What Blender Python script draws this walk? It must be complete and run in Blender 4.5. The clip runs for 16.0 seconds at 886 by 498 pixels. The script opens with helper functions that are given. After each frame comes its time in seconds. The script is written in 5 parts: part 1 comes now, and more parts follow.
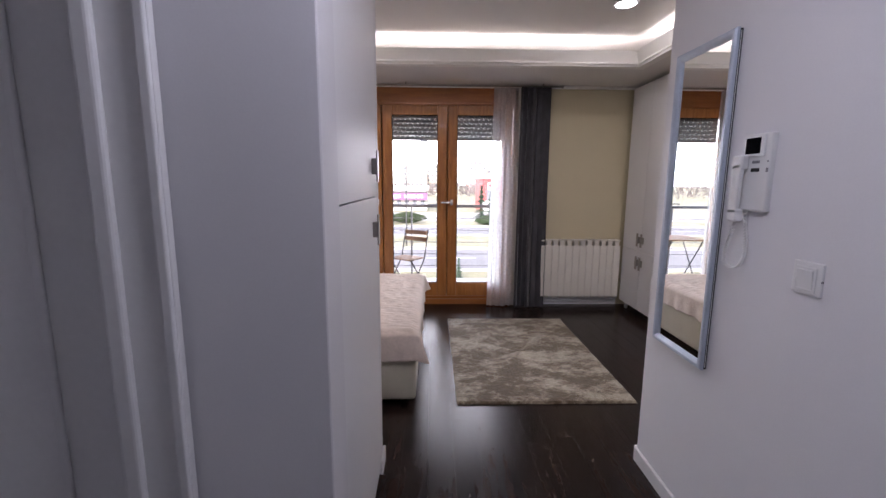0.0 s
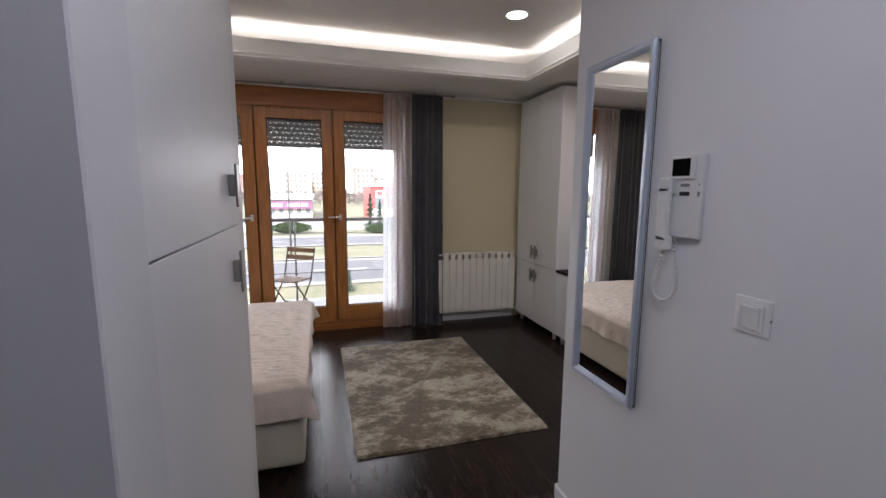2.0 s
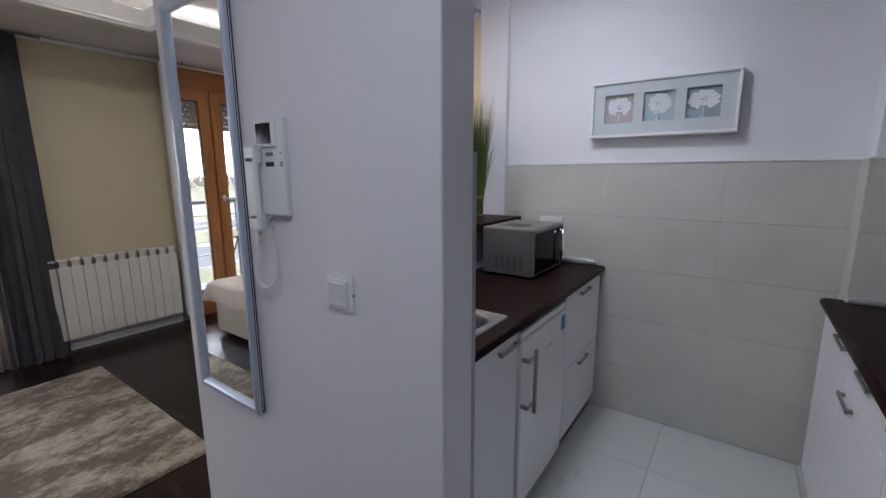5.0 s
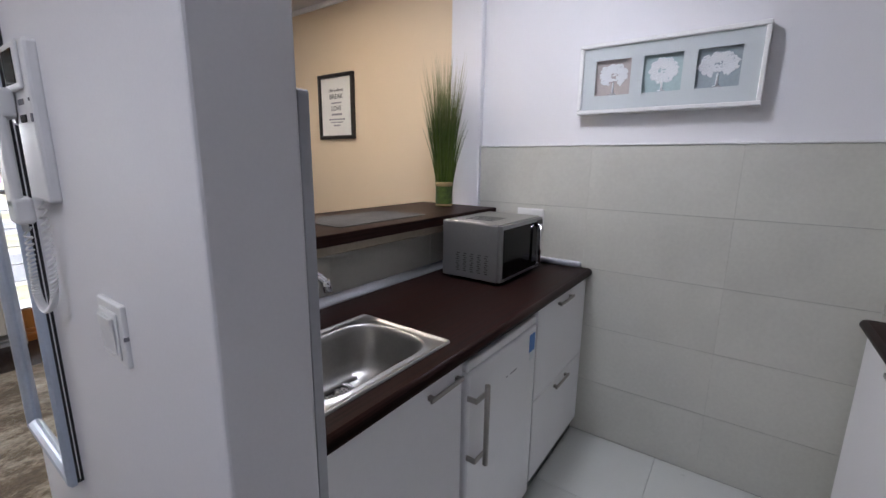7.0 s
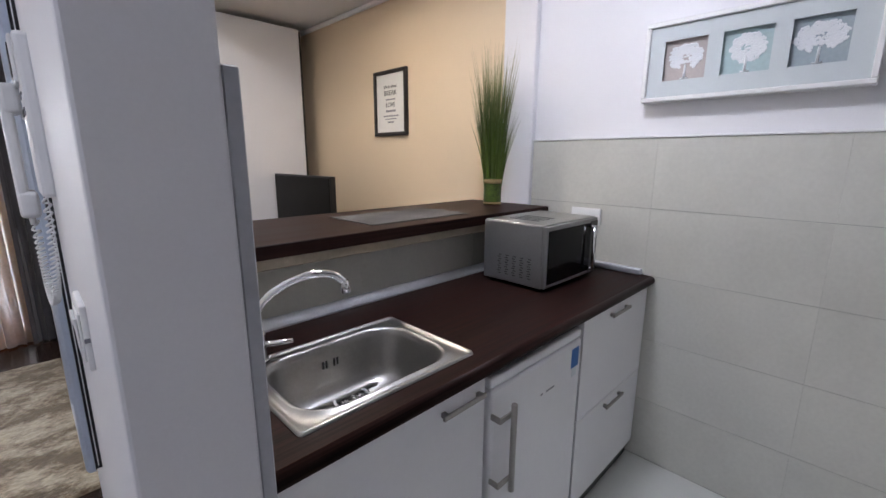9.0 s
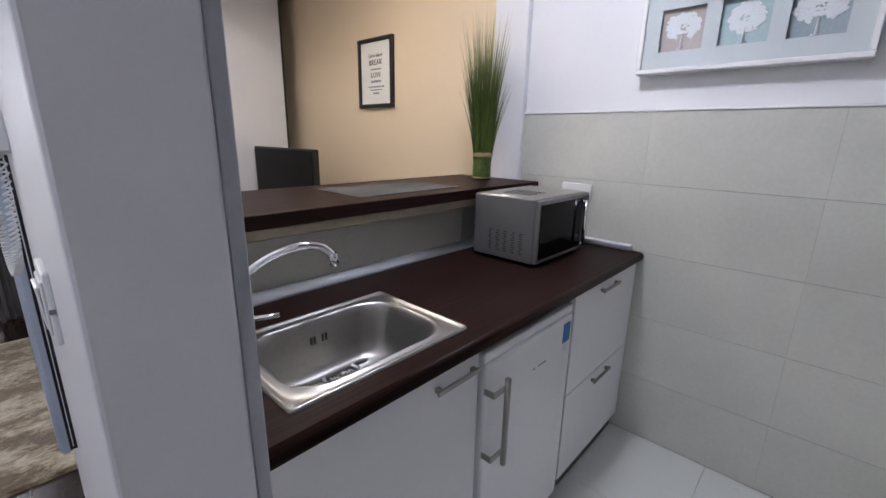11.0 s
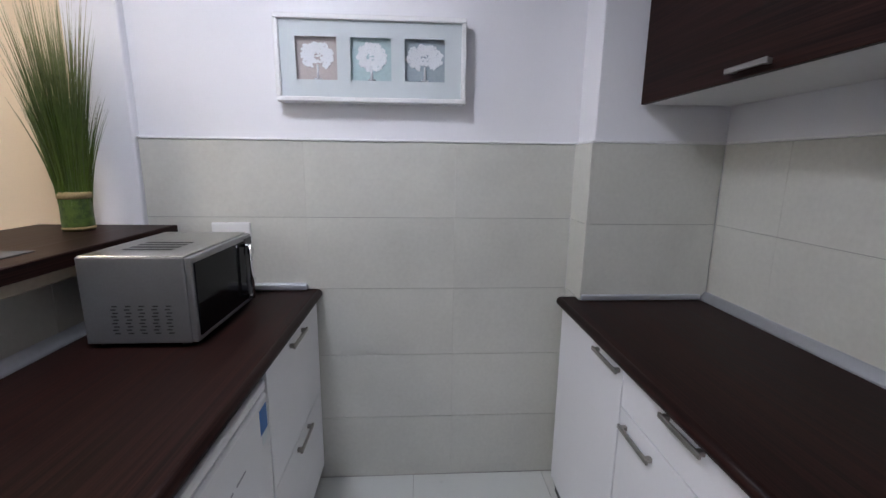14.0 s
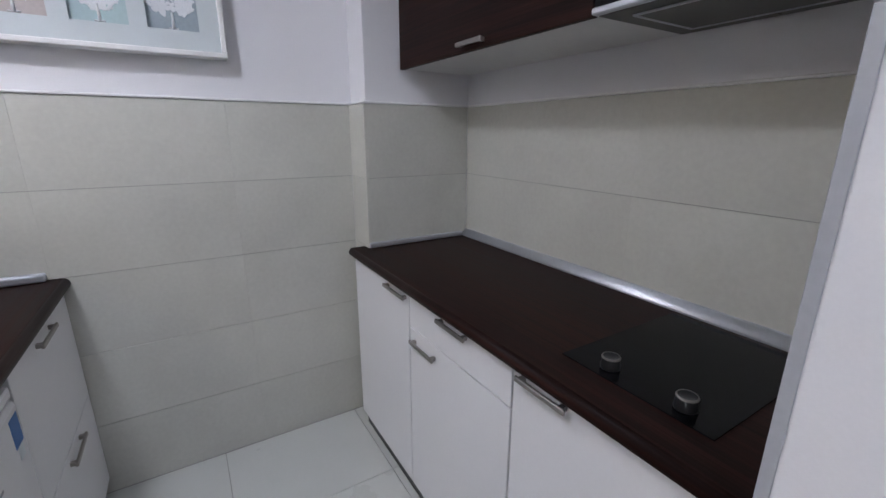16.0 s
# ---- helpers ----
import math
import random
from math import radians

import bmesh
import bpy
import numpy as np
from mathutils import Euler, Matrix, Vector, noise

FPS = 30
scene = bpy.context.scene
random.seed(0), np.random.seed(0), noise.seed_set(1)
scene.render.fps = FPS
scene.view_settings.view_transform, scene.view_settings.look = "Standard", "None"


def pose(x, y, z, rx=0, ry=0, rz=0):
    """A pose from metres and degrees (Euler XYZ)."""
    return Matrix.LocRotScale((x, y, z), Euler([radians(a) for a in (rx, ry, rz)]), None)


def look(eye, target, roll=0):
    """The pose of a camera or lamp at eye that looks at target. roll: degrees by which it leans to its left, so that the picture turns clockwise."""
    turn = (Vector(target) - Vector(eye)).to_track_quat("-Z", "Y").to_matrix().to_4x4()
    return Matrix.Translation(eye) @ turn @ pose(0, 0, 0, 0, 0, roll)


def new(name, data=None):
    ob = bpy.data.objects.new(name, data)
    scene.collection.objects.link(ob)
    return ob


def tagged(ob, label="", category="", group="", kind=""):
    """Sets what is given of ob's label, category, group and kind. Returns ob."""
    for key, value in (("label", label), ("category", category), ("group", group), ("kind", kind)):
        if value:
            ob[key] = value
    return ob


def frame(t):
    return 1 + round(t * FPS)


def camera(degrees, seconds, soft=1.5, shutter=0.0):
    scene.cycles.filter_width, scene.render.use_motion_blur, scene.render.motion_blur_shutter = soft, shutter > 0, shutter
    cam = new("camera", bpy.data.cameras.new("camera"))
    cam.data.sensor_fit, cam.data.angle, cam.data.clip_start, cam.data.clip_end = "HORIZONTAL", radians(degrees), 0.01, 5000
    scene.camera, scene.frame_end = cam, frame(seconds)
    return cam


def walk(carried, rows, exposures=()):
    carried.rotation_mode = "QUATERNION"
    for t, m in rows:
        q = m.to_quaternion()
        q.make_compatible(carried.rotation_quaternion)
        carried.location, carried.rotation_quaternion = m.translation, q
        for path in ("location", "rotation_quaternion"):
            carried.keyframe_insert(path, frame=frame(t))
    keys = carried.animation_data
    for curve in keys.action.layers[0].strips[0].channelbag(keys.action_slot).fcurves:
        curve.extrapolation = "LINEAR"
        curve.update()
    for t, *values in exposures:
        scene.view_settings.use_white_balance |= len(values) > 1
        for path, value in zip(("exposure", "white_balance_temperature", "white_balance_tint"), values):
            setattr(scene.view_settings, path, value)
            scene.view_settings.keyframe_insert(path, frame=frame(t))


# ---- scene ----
cam = camera(92.9, 16.0)
PATH = [
    (0, (0.305, 0.28, 1.433), (0.357, 2.255, 1.118), 0.4),
    (0.5, (0.274, 0.329, 1.464), (0.555, 2.289, 1.181), 0.7),
    (1, (0.278, 0.426, 1.472), (0.683, 2.367, 1.212), 0.5),
    (1.5, (0.3, 0.57, 1.49), (0.741, 2.507, 1.26), -0.5),
    (2, (0.311, 0.641, 1.484), (0.873, 2.54, 1.207), 0.4),
    (2.5, (0.314, 0.698, 1.488), (1.27, 2.437, 1.24), 0.5),
    (3, (0.306, 0.724, 1.49), (1.579, 2.248, 1.249), 0.7),
    (3.5, (0.316, 0.729, 1.482), (1.8, 2.044, 1.222), 0.9),
    (4, (0.417, 0.715, 1.47), (2.005, 1.893, 1.168), 0.2),
    (4.5, (0.593, 0.676, 1.462), (2.205, 1.812, 1.126), 0.1),
    (5, (0.706, 0.644, 1.454), (2.313, 1.779, 1.098), -0.3),
    (5.2, (0.739, 0.64, 1.452), (2.36, 1.753, 1.084), -0.2),
    (7.3, (1.231, 0.694, 1.417), (2.806, 1.853, 0.998), 1.0),
    (7.5, (1.258, 0.687, 1.417), (2.802, 1.886, 0.994), 1.2),
    (8, (1.296, 0.68, 1.415), (2.758, 1.978, 0.994), 0.7),
    (8.5, (1.318, 0.668, 1.413), (2.735, 2.016, 0.995), 0.4),
    (9, (1.331, 0.664, 1.41), (2.715, 2.045, 0.99), 0.3),
    (9.2, (1.335, 0.664, 1.407), (2.698, 2.058, 0.962), 0.1),
    (11.3, (1.338, 0.736, 1.381), (2.798, 1.995, 0.846), 1.5),
    (11.5, (1.321, 0.778, 1.385), (2.89, 1.914, 0.889), 2.1),
    (12, (1.286, 0.846, 1.411), (3.019, 1.753, 0.997), 1.6),
    (12.5, (1.310, 0.878, 1.421), (3.137, 1.592, 1.048), 1.9),
    (13, (1.434, 0.883, 1.405), (3.337, 1.374, 1.034), 0.9),
    (13.5, (1.538, 0.859, 1.407), (3.481, 1.155, 1.035), 0.6),
    (14, (1.558, 0.87, 1.416), (3.515, 0.753, 1.022), 0.7),
    (14.5, (1.531, 0.886, 1.409), (3.433, 0.426, 0.996), 1.0),
    (15, (1.502, 0.89, 1.401), (3.318, 0.179, 0.959), 0.5),
    (15.5, (1.462, 0.896, 1.382), (3.18, -0.004, 0.895), 0.1),
    (16, (1.426, 0.891, 1.385), (3.069, -0.118, 0.855), 0.2),
]

# ---- light of the place ----
EXPOSURES = [(0.0, 0.96, 6080, 22), (1.0, 0.79, 6120, 16), (2.0, 0.69, 6150, 15), (4.0, 0.75, 5900, 13), (5.2, 0.78, 5850, 12), (7.3, 1.22, 6080, 13), (9.0, 1.38, 6060, 13),
             (11.5, 1.35, 5980, 13), (12.5, 1.33, 5980, 13), (14.5, 1.26, 5980, 12), (16.0, 1.25, 5980, 12)]
walk(cam, [(t, look(eye, target, roll)) for t, eye, target, roll in PATH], EXPOSURES)

world = bpy.data.worlds.new("sky")
scene.world = world
world.use_nodes = True
wn = world.node_tree
sky = wn.nodes.new("ShaderNodeTexSky")
sky.sky_type = "NISHITA"
sky.sun_disc = False
sky.sun_elevation = radians(38)
sky.sun_rotation = radians(200)
sky.dust_density = 3.0
sky.ozone_density = 2.0
wn.links.new(sky.outputs[0], wn.nodes["Background"].inputs[0])
wn.nodes["Background"].inputs[1].default_value = 0.15

sun_data = bpy.data.lights.new("sun", "SUN")
sun_data.energy, sun_data.angle, sun_data.color = 5.0, radians(12), (1.0, 0.97, 0.92)
sun = new("sun", sun_data)
sun.matrix_world = look((0, 0, 30), (9.0, 25.0, 10.0))


def area_lamp(name, x, y, z, sx, sy, watts, color, rx=0, ry=0, round_one=False):
    """A lamp that shines down, or turned by rx and ry."""
    data = bpy.data.lights.new(name, "AREA")
    data.shape = "DISK" if round_one else "RECTANGLE"
    data.size, data.size_y = sx, sy
    data.energy, data.color = watts, color
    ob = new(name, data)
    ob.matrix_world = pose(x, y, z, rx, ry, 0)
    return ob


COOL, NEUTRAL, WARM = (0.90, 0.91, 1.0), (1.0, 0.93, 0.84), (1.0, 0.84, 0.66)
CEIL, SOFFIT, KCEIL = 2.75, 2.485, 2.62
# downlights and the light strips in the ceiling cove, with unseen fill lamps added
area_lamp("kitchen_lamp", 2.32, 1.46, KCEIL - 0.045, 0.28, 0.28, 4.75, COOL, round_one=True)
# extra point light added at the kitchen fitting to lift the upper walls
glow_data = bpy.data.lights.new("kitchen_side_fill", "POINT")
glow_data.energy, glow_data.color, glow_data.shadow_soft_size = 1.9, COOL, 0.10
glow = new("kitchen_side_fill", glow_data)
glow.location = (2.32, 1.46, KCEIL - 0.12)
# assumed hall light, out of view, placed to brighten the hall walls
area_lamp("hall_fill_lamp", 0.50, 0.93, KCEIL - 0.035, 0.16, 0.16, 4.4, COOL, round_one=True)
area_lamp("room_lamp", 1.74, 3.62, CEIL - 0.03, 0.09, 0.09, 2.6, NEUTRAL, round_one=True)
area_lamp("room_lamp_west", -0.6, 3.62, CEIL - 0.03, 0.09, 0.09, 2.6, NEUTRAL, round_one=True)
area_lamp("cove_north", 0.50, 4.345, 2.622, 3.3, 0.02, 5.4, NEUTRAL, 180 - 55)
area_lamp("cove_south", 0.50, 2.605, 2.622, 3.3, 0.02, 5.4, NEUTRAL, 180 + 55)
area_lamp("cove_east", 2.235, 3.475, 2.622, 0.02, 1.6, 2.7, NEUTRAL, 180, 55)
area_lamp("cove_west", -1.235, 3.475, 2.622, 0.02, 1.6, 2.7, NEUTRAL, 180, -55)
# added warm fill with no known source, lifts the peach wall
area_lamp("east_fill_lamp", 2.45, 2.75, SOFFIT - 0.03, 0.12, 0.12, 4.0, WARM, round_one=True)


# ---- materials ----
def material(name, color, rough=0.5, metal=0.0, vary=0.06, scale=6.0, fine=60.0, bump=0.05, stretch=(1, 1, 1),
             second=None, coat=0.0, detail=4.0, ragged=0.5, gloss=0.5,  spread=(0.35, 0.65), per_piece=0.0, rough_vary=0.08, bump_scale=None, sheen=0.0):
    """A surface of one colour, or of two in patches, with stains, grain and fine relief."""
    m = bpy.data.materials.new(name)
    m.use_nodes = True
    nodes, links = m.node_tree.nodes, m.node_tree.links
    bsdf = nodes["Principled BSDF"]
    coord = nodes.new("ShaderNodeTexCoord")
    mapping = nodes.new("ShaderNodeMapping")
    mapping.inputs["Scale"].default_value = stretch
    links.new(coord.outputs["Object"], mapping.inputs["Vector"])
    info = nodes.new("ShaderNodeObjectInfo")
    shift = nodes.new("ShaderNodeVectorMath")
    shift.operation = "MULTIPLY_ADD"
    links.new(info.outputs["Random"], shift.inputs[0])
    shift.inputs[1].default_value = (17.0, 9.0, 5.0) if per_piece else (0, 0, 0)
    links.new(mapping.outputs[0], shift.inputs[2])
    big, small = nodes.new("ShaderNodeTexNoise"), nodes.new("ShaderNodeTexNoise")
    for tex, s, depth in ((big, scale, detail), (small, fine, 3.0)):
        tex.inputs["Scale"].default_value, tex.inputs["Detail"].default_value = s, depth
        links.new(shift.outputs[0], tex.inputs["Vector"])
    big.inputs["Roughness"].default_value = ragged
    ramp = nodes.new("ShaderNodeValToRGB")
    ramp.color_ramp.elements[0].position, ramp.color_ramp.elements[1].position = spread
    dark = second or tuple(c * (1 - vary) for c in color)
    light = color if second else tuple(min(1, c * (1 + vary)) for c in color)
    ramp.color_ramp.elements[0].color, ramp.color_ramp.elements[1].color = (*dark, 1), (*light, 1)
    links.new(big.outputs["Fac"], ramp.inputs[0])
    grain = nodes.new("ShaderNodeMapRange")
    grain.inputs["From Min"].default_value, grain.inputs["From Max"].default_value = 0.25, 0.75
    grain.inputs["To Min"].default_value, grain.inputs["To Max"].default_value = 1 - vary, 1 + vary
    links.new(small.outputs["Fac"], grain.inputs["Value"])
    mix = nodes.new("ShaderNodeVectorMath")
    mix.operation = "SCALE"
    links.new(ramp.outputs[0], mix.inputs[0])
    links.new(grain.outputs[0], mix.inputs["Scale"])
    out = mix
    if per_piece:
        each = nodes.new("ShaderNodeMapRange")
        each.inputs["To Min"].default_value, each.inputs["To Max"].default_value = 1 - per_piece, 1 + per_piece
        links.new(info.outputs["Random"], each.inputs["Value"])
        out = nodes.new("ShaderNodeVectorMath")
        out.operation = "SCALE"
        links.new(mix.outputs[0], out.inputs[0])
        links.new(each.outputs[0], out.inputs["Scale"])
    links.new(out.outputs[0], bsdf.inputs["Base Color"])
    worn = nodes.new("ShaderNodeMapRange")
    worn.inputs["To Min"].default_value, worn.inputs["To Max"].default_value = max(0, rough - rough_vary), min(1, rough + rough_vary)
    links.new(big.outputs["Fac"], worn.inputs["Value"])
    links.new(worn.outputs[0], bsdf.inputs["Roughness"])
    bsdf.inputs["Metallic"].default_value = metal
    bsdf.inputs["Specular IOR Level"].default_value = gloss
    bsdf.inputs["Coat Weight"].default_value = coat
    bsdf.inputs["Sheen Weight"].default_value = sheen
    if bump:
        relief = nodes.new("ShaderNodeBump")
        relief.inputs["Strength"].default_value, relief.inputs["Distance"].default_value = bump, 0.004
        source = small
        if bump_scale:
            source = nodes.new("ShaderNodeTexNoise")
            source.inputs["Scale"].default_value = bump_scale
            links.new(shift.outputs[0], source.inputs["Vector"])
        links.new(source.outputs["Fac"], relief.inputs["Height"])
        links.new(relief.outputs[0], bsdf.inputs["Normal"])
    return m


def glowing(name, color, strength):
    m = bpy.data.materials.new(name)
    m.use_nodes = True
    bsdf = m.node_tree.nodes["Principled BSDF"]
    bsdf.inputs["Base Color"].default_value = (*color, 1)
    bsdf.inputs["Emission Color"].default_value = (*color, 1)
    bsdf.inputs["Emission Strength"].default_value = strength
    return m


def clear_glass(name, tint=(1, 1, 1)):
    m = bpy.data.materials.new(name)
    m.use_nodes = True
    nodes, links = m.node_tree.nodes, m.node_tree.links
    nodes.remove(nodes["Principled BSDF"])
    clear, gloss = nodes.new("ShaderNodeBsdfTransparent"), nodes.new("ShaderNodeBsdfGlossy")
    clear.inputs[0].default_value = (*tint, 1)
    gloss.inputs["Roughness"].default_value = 0.02
    facing, mix = nodes.new("ShaderNodeFresnel"), nodes.new("ShaderNodeMixShader")
    facing.inputs[0].default_value = 1.45
    for a, b in ((facing.outputs[0], mix.inputs[0]), (clear.outputs[0], mix.inputs[1]), (gloss.outputs[0], mix.inputs[2])):
        links.new(a, b)
    links.new(mix.outputs[0], nodes["Material Output"].inputs[0])
    return m


def sheer_cloth(name, color, open_share):
    m = bpy.data.materials.new(name)
    m.use_nodes = True
    nodes, links = m.node_tree.nodes, m.node_tree.links
    nodes.remove(nodes["Principled BSDF"])
    clear, thin, flat = (nodes.new("ShaderNodeBsdf" + k) for k in ("Transparent", "Translucent", "Diffuse"))
    thin.inputs[0].default_value = flat.inputs[0].default_value = (*color, 1)
    cloth, mix = nodes.new("ShaderNodeMixShader"), nodes.new("ShaderNodeMixShader")
    coord, weave, share = nodes.new("ShaderNodeTexCoord"), nodes.new("ShaderNodeTexNoise"), nodes.new("ShaderNodeMapRange")
    weave.inputs["Scale"].default_value = 35.0
    links.new(coord.outputs["Object"], weave.inputs["Vector"])
    share.inputs["To Min"].default_value, share.inputs["To Max"].default_value = open_share - 0.1, open_share + 0.1
    links.new(weave.outputs["Fac"], share.inputs["Value"])
    links.new(share.outputs[0], mix.inputs[0])
    cloth.inputs[0].default_value = 0.22
    links.new(thin.outputs[0], cloth.inputs[1])
    links.new(flat.outputs[0], cloth.inputs[2])
    links.new(cloth.outputs[0], mix.inputs[1])
    links.new(clear.outputs[0], mix.inputs[2])
    links.new(mix.outputs[0], nodes["Material Output"].inputs[0])
    return m


WHITE_WALL = material("white_wall_paint", (0.77, 0.765, 0.79), 0.6, vary=0.015, scale=1.4, fine=220, bump=0.025)
BEIGE_WALL = material("beige_wall_paint", (0.60, 0.53, 0.36), 0.6, vary=0.02, scale=1.4, fine=220, bump=0.025)
PEACH_WALL = material("peach_wall_paint", (0.76, 0.615, 0.43), 0.6, vary=0.02, scale=1.4, fine=220, bump=0.025)
CEILING = material("ceiling_paint", (0.76, 0.74, 0.72), 0.7, vary=0.015, scale=1.2, fine=200, bump=0.08)
CORNICE = material("cornice_paint", (0.84, 0.83, 0.80), 0.5, vary=0.01, bump=0.03)
TRIM = material("white_trim", (0.80, 0.80, 0.80), 0.35, vary=0.02, scale=4, bump=0.03)
PLANK = material("dark_oak_plank", (0.027, 0.0150, 0.0115), 0.24, vary=0.25, scale=5, fine=26, stretch=(6, 0.7, 6), bump=0.2, gloss=0.28,
                 per_piece=0.2, second=(0.013, 0.0088, 0.008), rough_vary=0.06)
WENGE = material("dark_wenge_laminate", (0.027, 0.0112, 0.0090), 0.42, vary=0.30, scale=4, fine=16, stretch=(0.22, 17, 17), bump=0.05,
                 second=(0.0105, 0.0052, 0.0045), spread=(0.36, 0.64), gloss=0.08)
TILE = material("greige_wall_tile", (0.56, 0.555, 0.505), 0.36, vary=0.04, scale=3.5, fine=70, bump=0.05, per_piece=0.02)
GROUT = material("grey_grout", (0.29, 0.29, 0.265), 0.8, vary=0.08, fine=150, bump=0.1)
FLOOR_TILE = material("pale_floor_tile", (0.60, 0.61, 0.58), 0.30, vary=0.012, scale=4, fine=70, bump=0.03, per_piece=0.02)
LAMINATE = material("white_laminate", (0.80, 0.80, 0.82), 0.45, vary=0.01, scale=3, fine=80, bump=0.02)
GLOSSWHITE = material("white_enamel", (0.82, 0.82, 0.84), 0.22, vary=0.01, scale=3, bump=0.01, coat=0.3)
CARCASS = material("white_board", (0.74, 0.74, 0.74), 0.5, vary=0.02, bump=0.02)
STEEL = material("brushed_steel", (0.52, 0.51, 0.49), 0.30, 1.0, vary=0.08, scale=4, fine=60, stretch=(1, 18, 18), bump=0.06)
SINK = material("sink_steel", (0.37, 0.362, 0.35), 0.37, 1.0, vary=0.05, scale=8, fine=120, bump=0.03)
CHROME = material("chrome", (0.80, 0.80, 0.82), 0.07, 1.0, vary=0.02, bump=0)
ALU = material("aluminium_profile", (0.62, 0.64, 0.69), 0.42, 0.75, vary=0.03, scale=6, fine=80, bump=0, rough_vary=0.04)
NICKEL = material("satin_nickel", (0.36, 0.34, 0.32), 0.36, 1.0, vary=0.05, scale=12, fine=120, bump=0.03)
BLACK = material("black_plastic", (0.012, 0.012, 0.013), 0.35, vary=0.1, fine=140, bump=0.03)
BLACKGLASS = material("black_glass", (0.004, 0.004, 0.005), 0.10, gloss=0.09, vary=0.1, bump=0, rough_vary=0.03)
GREYPAINT = material("grey_painted_steel", (0.20, 0.20, 0.21), 0.38, 0.6, vary=0.05, scale=6, fine=120, bump=0.04)
PLASTIC = material("white_plastic", (0.80, 0.80, 0.80), 0.35, vary=0.01, scale=8, bump=0.02)
PINE = material("honey_window_wood", (0.47, 0.195, 0.048), 0.32, vary=0.14, scale=5, fine=40, stretch=(8, 8, 0.8), bump=0.08,
                second=(0.36, 0.140, 0.033), coat=0.2)
PINE_FLAT = material("honey_lintel_wood", (0.38, 0.140, 0.032), 0.35, vary=0.12, scale=4, fine=36, stretch=(0.8, 8, 8), bump=0.08,
                     second=(0.30, 0.105, 0.025), coat=0.15)
SHUTTER = material("grey_shutter", (0.16, 0.17, 0.17), 0.5, vary=0.06, fine=90, bump=0.04)
HOODGREY = material("dark_grey_hood_steel", (0.11, 0.108, 0.105), 0.45, 0.5, vary=0.05, scale=6, fine=120, bump=0.03)
SILVERPAINT = material("silver_painted_steel", (0.28, 0.28, 0.285), 0.36, 0.65, vary=0.04, scale=5, fine=140, bump=0.03)
VENT = material("dark_vent_slot", (0.05, 0.05, 0.052), 0.6, vary=0.1, bump=0)
RUBBER = material("rubber_seal", (0.03, 0.03, 0.03), 0.6, vary=0.1, bump=0.02)
GLASS = clear_glass("window_glass")
MIRROR = material("mirror_glass", (0.93, 0.94, 0.94), 0.01, 1.0, vary=0.0, bump=0, rough_vary=0.005)
SILVER = material("silver_blue_frame", (0.50, 0.56, 0.66), 0.35, 0.25, vary=0.05, scale=10, fine=120, bump=0.05)
SHEER = sheer_cloth("white_voile", (0.93, 0.95, 1.0), 0.48)
DRAPE = material("charcoal_curtain", (0.056, 0.055, 0.064), 0.85, vary=0.15, scale=9, fine=420, bump=0.3, sheen=0.25)
QUILT = material("cream_quilt", (0.67, 0.565, 0.485), 0.85, vary=0.06, scale=7, fine=60, bump=1.0, bump_scale=24, sheen=0.2)
LEATHER = material("cream_leatherette", (0.52, 0.48, 0.38), 0.42, vary=0.04, scale=5, fine=180, bump=0.15)
SHEET = material("white_sheet", (0.76, 0.76, 0.74), 0.8, vary=0.02, fine=200, bump=0.1)
RADIATOR = material("radiator_enamel", (0.76, 0.73, 0.66), 0.35, vary=0.02, scale=6, bump=0.02)
FOREST = material("printed_green", (0.085, 0.13, 0.018), 0.5, vary=0.25, scale=40, fine=200, bump=0.05, second=(0.035, 0.065, 0.010))
BLADE = bpy.data.materials.new("grass_blade")
BLADE.use_nodes = True
bn, bl = BLADE.node_tree.nodes, BLADE.node_tree.links
b_coord, b_split, b_ramp, b_noise, b_add = (bn.new("ShaderNode" + k) for k in ("TexCoord", "SeparateXYZ", "ValToRGB", "TexNoise", "Math"))
b_noise.inputs["Scale"].default_value = 45.0
b_add.operation = "MULTIPLY_ADD"
b_add.inputs[1].default_value = 0.35
bl.new(b_coord.outputs["Object"], b_split.inputs[0])
bl.new(b_coord.outputs["Object"], b_noise.inputs["Vector"])
bl.new(b_noise.outputs["Fac"], b_add.inputs[0])
bl.new(b_split.outputs["Z"], b_add.inputs[2])
bl.new(b_add.outputs[0], b_ramp.inputs[0])
for n, (where, tone) in enumerate(((0.25, (0.085, 0.13, 0.016, 1)), (0.60, (0.045, 0.072, 0.010, 1)), (0.78, (0.15, 0.16, 0.055, 1)), (0.95, (0.42, 0.38, 0.23, 1)))):
    stop = b_ramp.color_ramp.elements[n] if n < 2 else b_ramp.color_ramp.elements.new(where)
    stop.position, stop.color = where, tone
bl.new(b_ramp.outputs[0], bn["Principled BSDF"].inputs["Base Color"])
bn["Principled BSDF"].inputs["Roughness"].default_value = 0.5
RAFFIA = material("raffia_band", (0.30, 0.22, 0.10), 0.8, vary=0.2, fine=160, bump=0.3)
PAPER = material("white_paper", (0.76, 0.75, 0.71), 0.8, vary=0.02, bump=0.02)
INK = material("black_ink", (0.03, 0.03, 0.03), 0.7, vary=0.1, bump=0)
BLACKWOOD = material("black_frame_wood", (0.018, 0.014, 0.012), 0.35, vary=0.2, fine=60, bump=0.05)
PASSEPARTOUT = material("pale_blue_mount", (0.56, 0.605, 0.62), 0.7, vary=0.015, fine=200, bump=0.03)
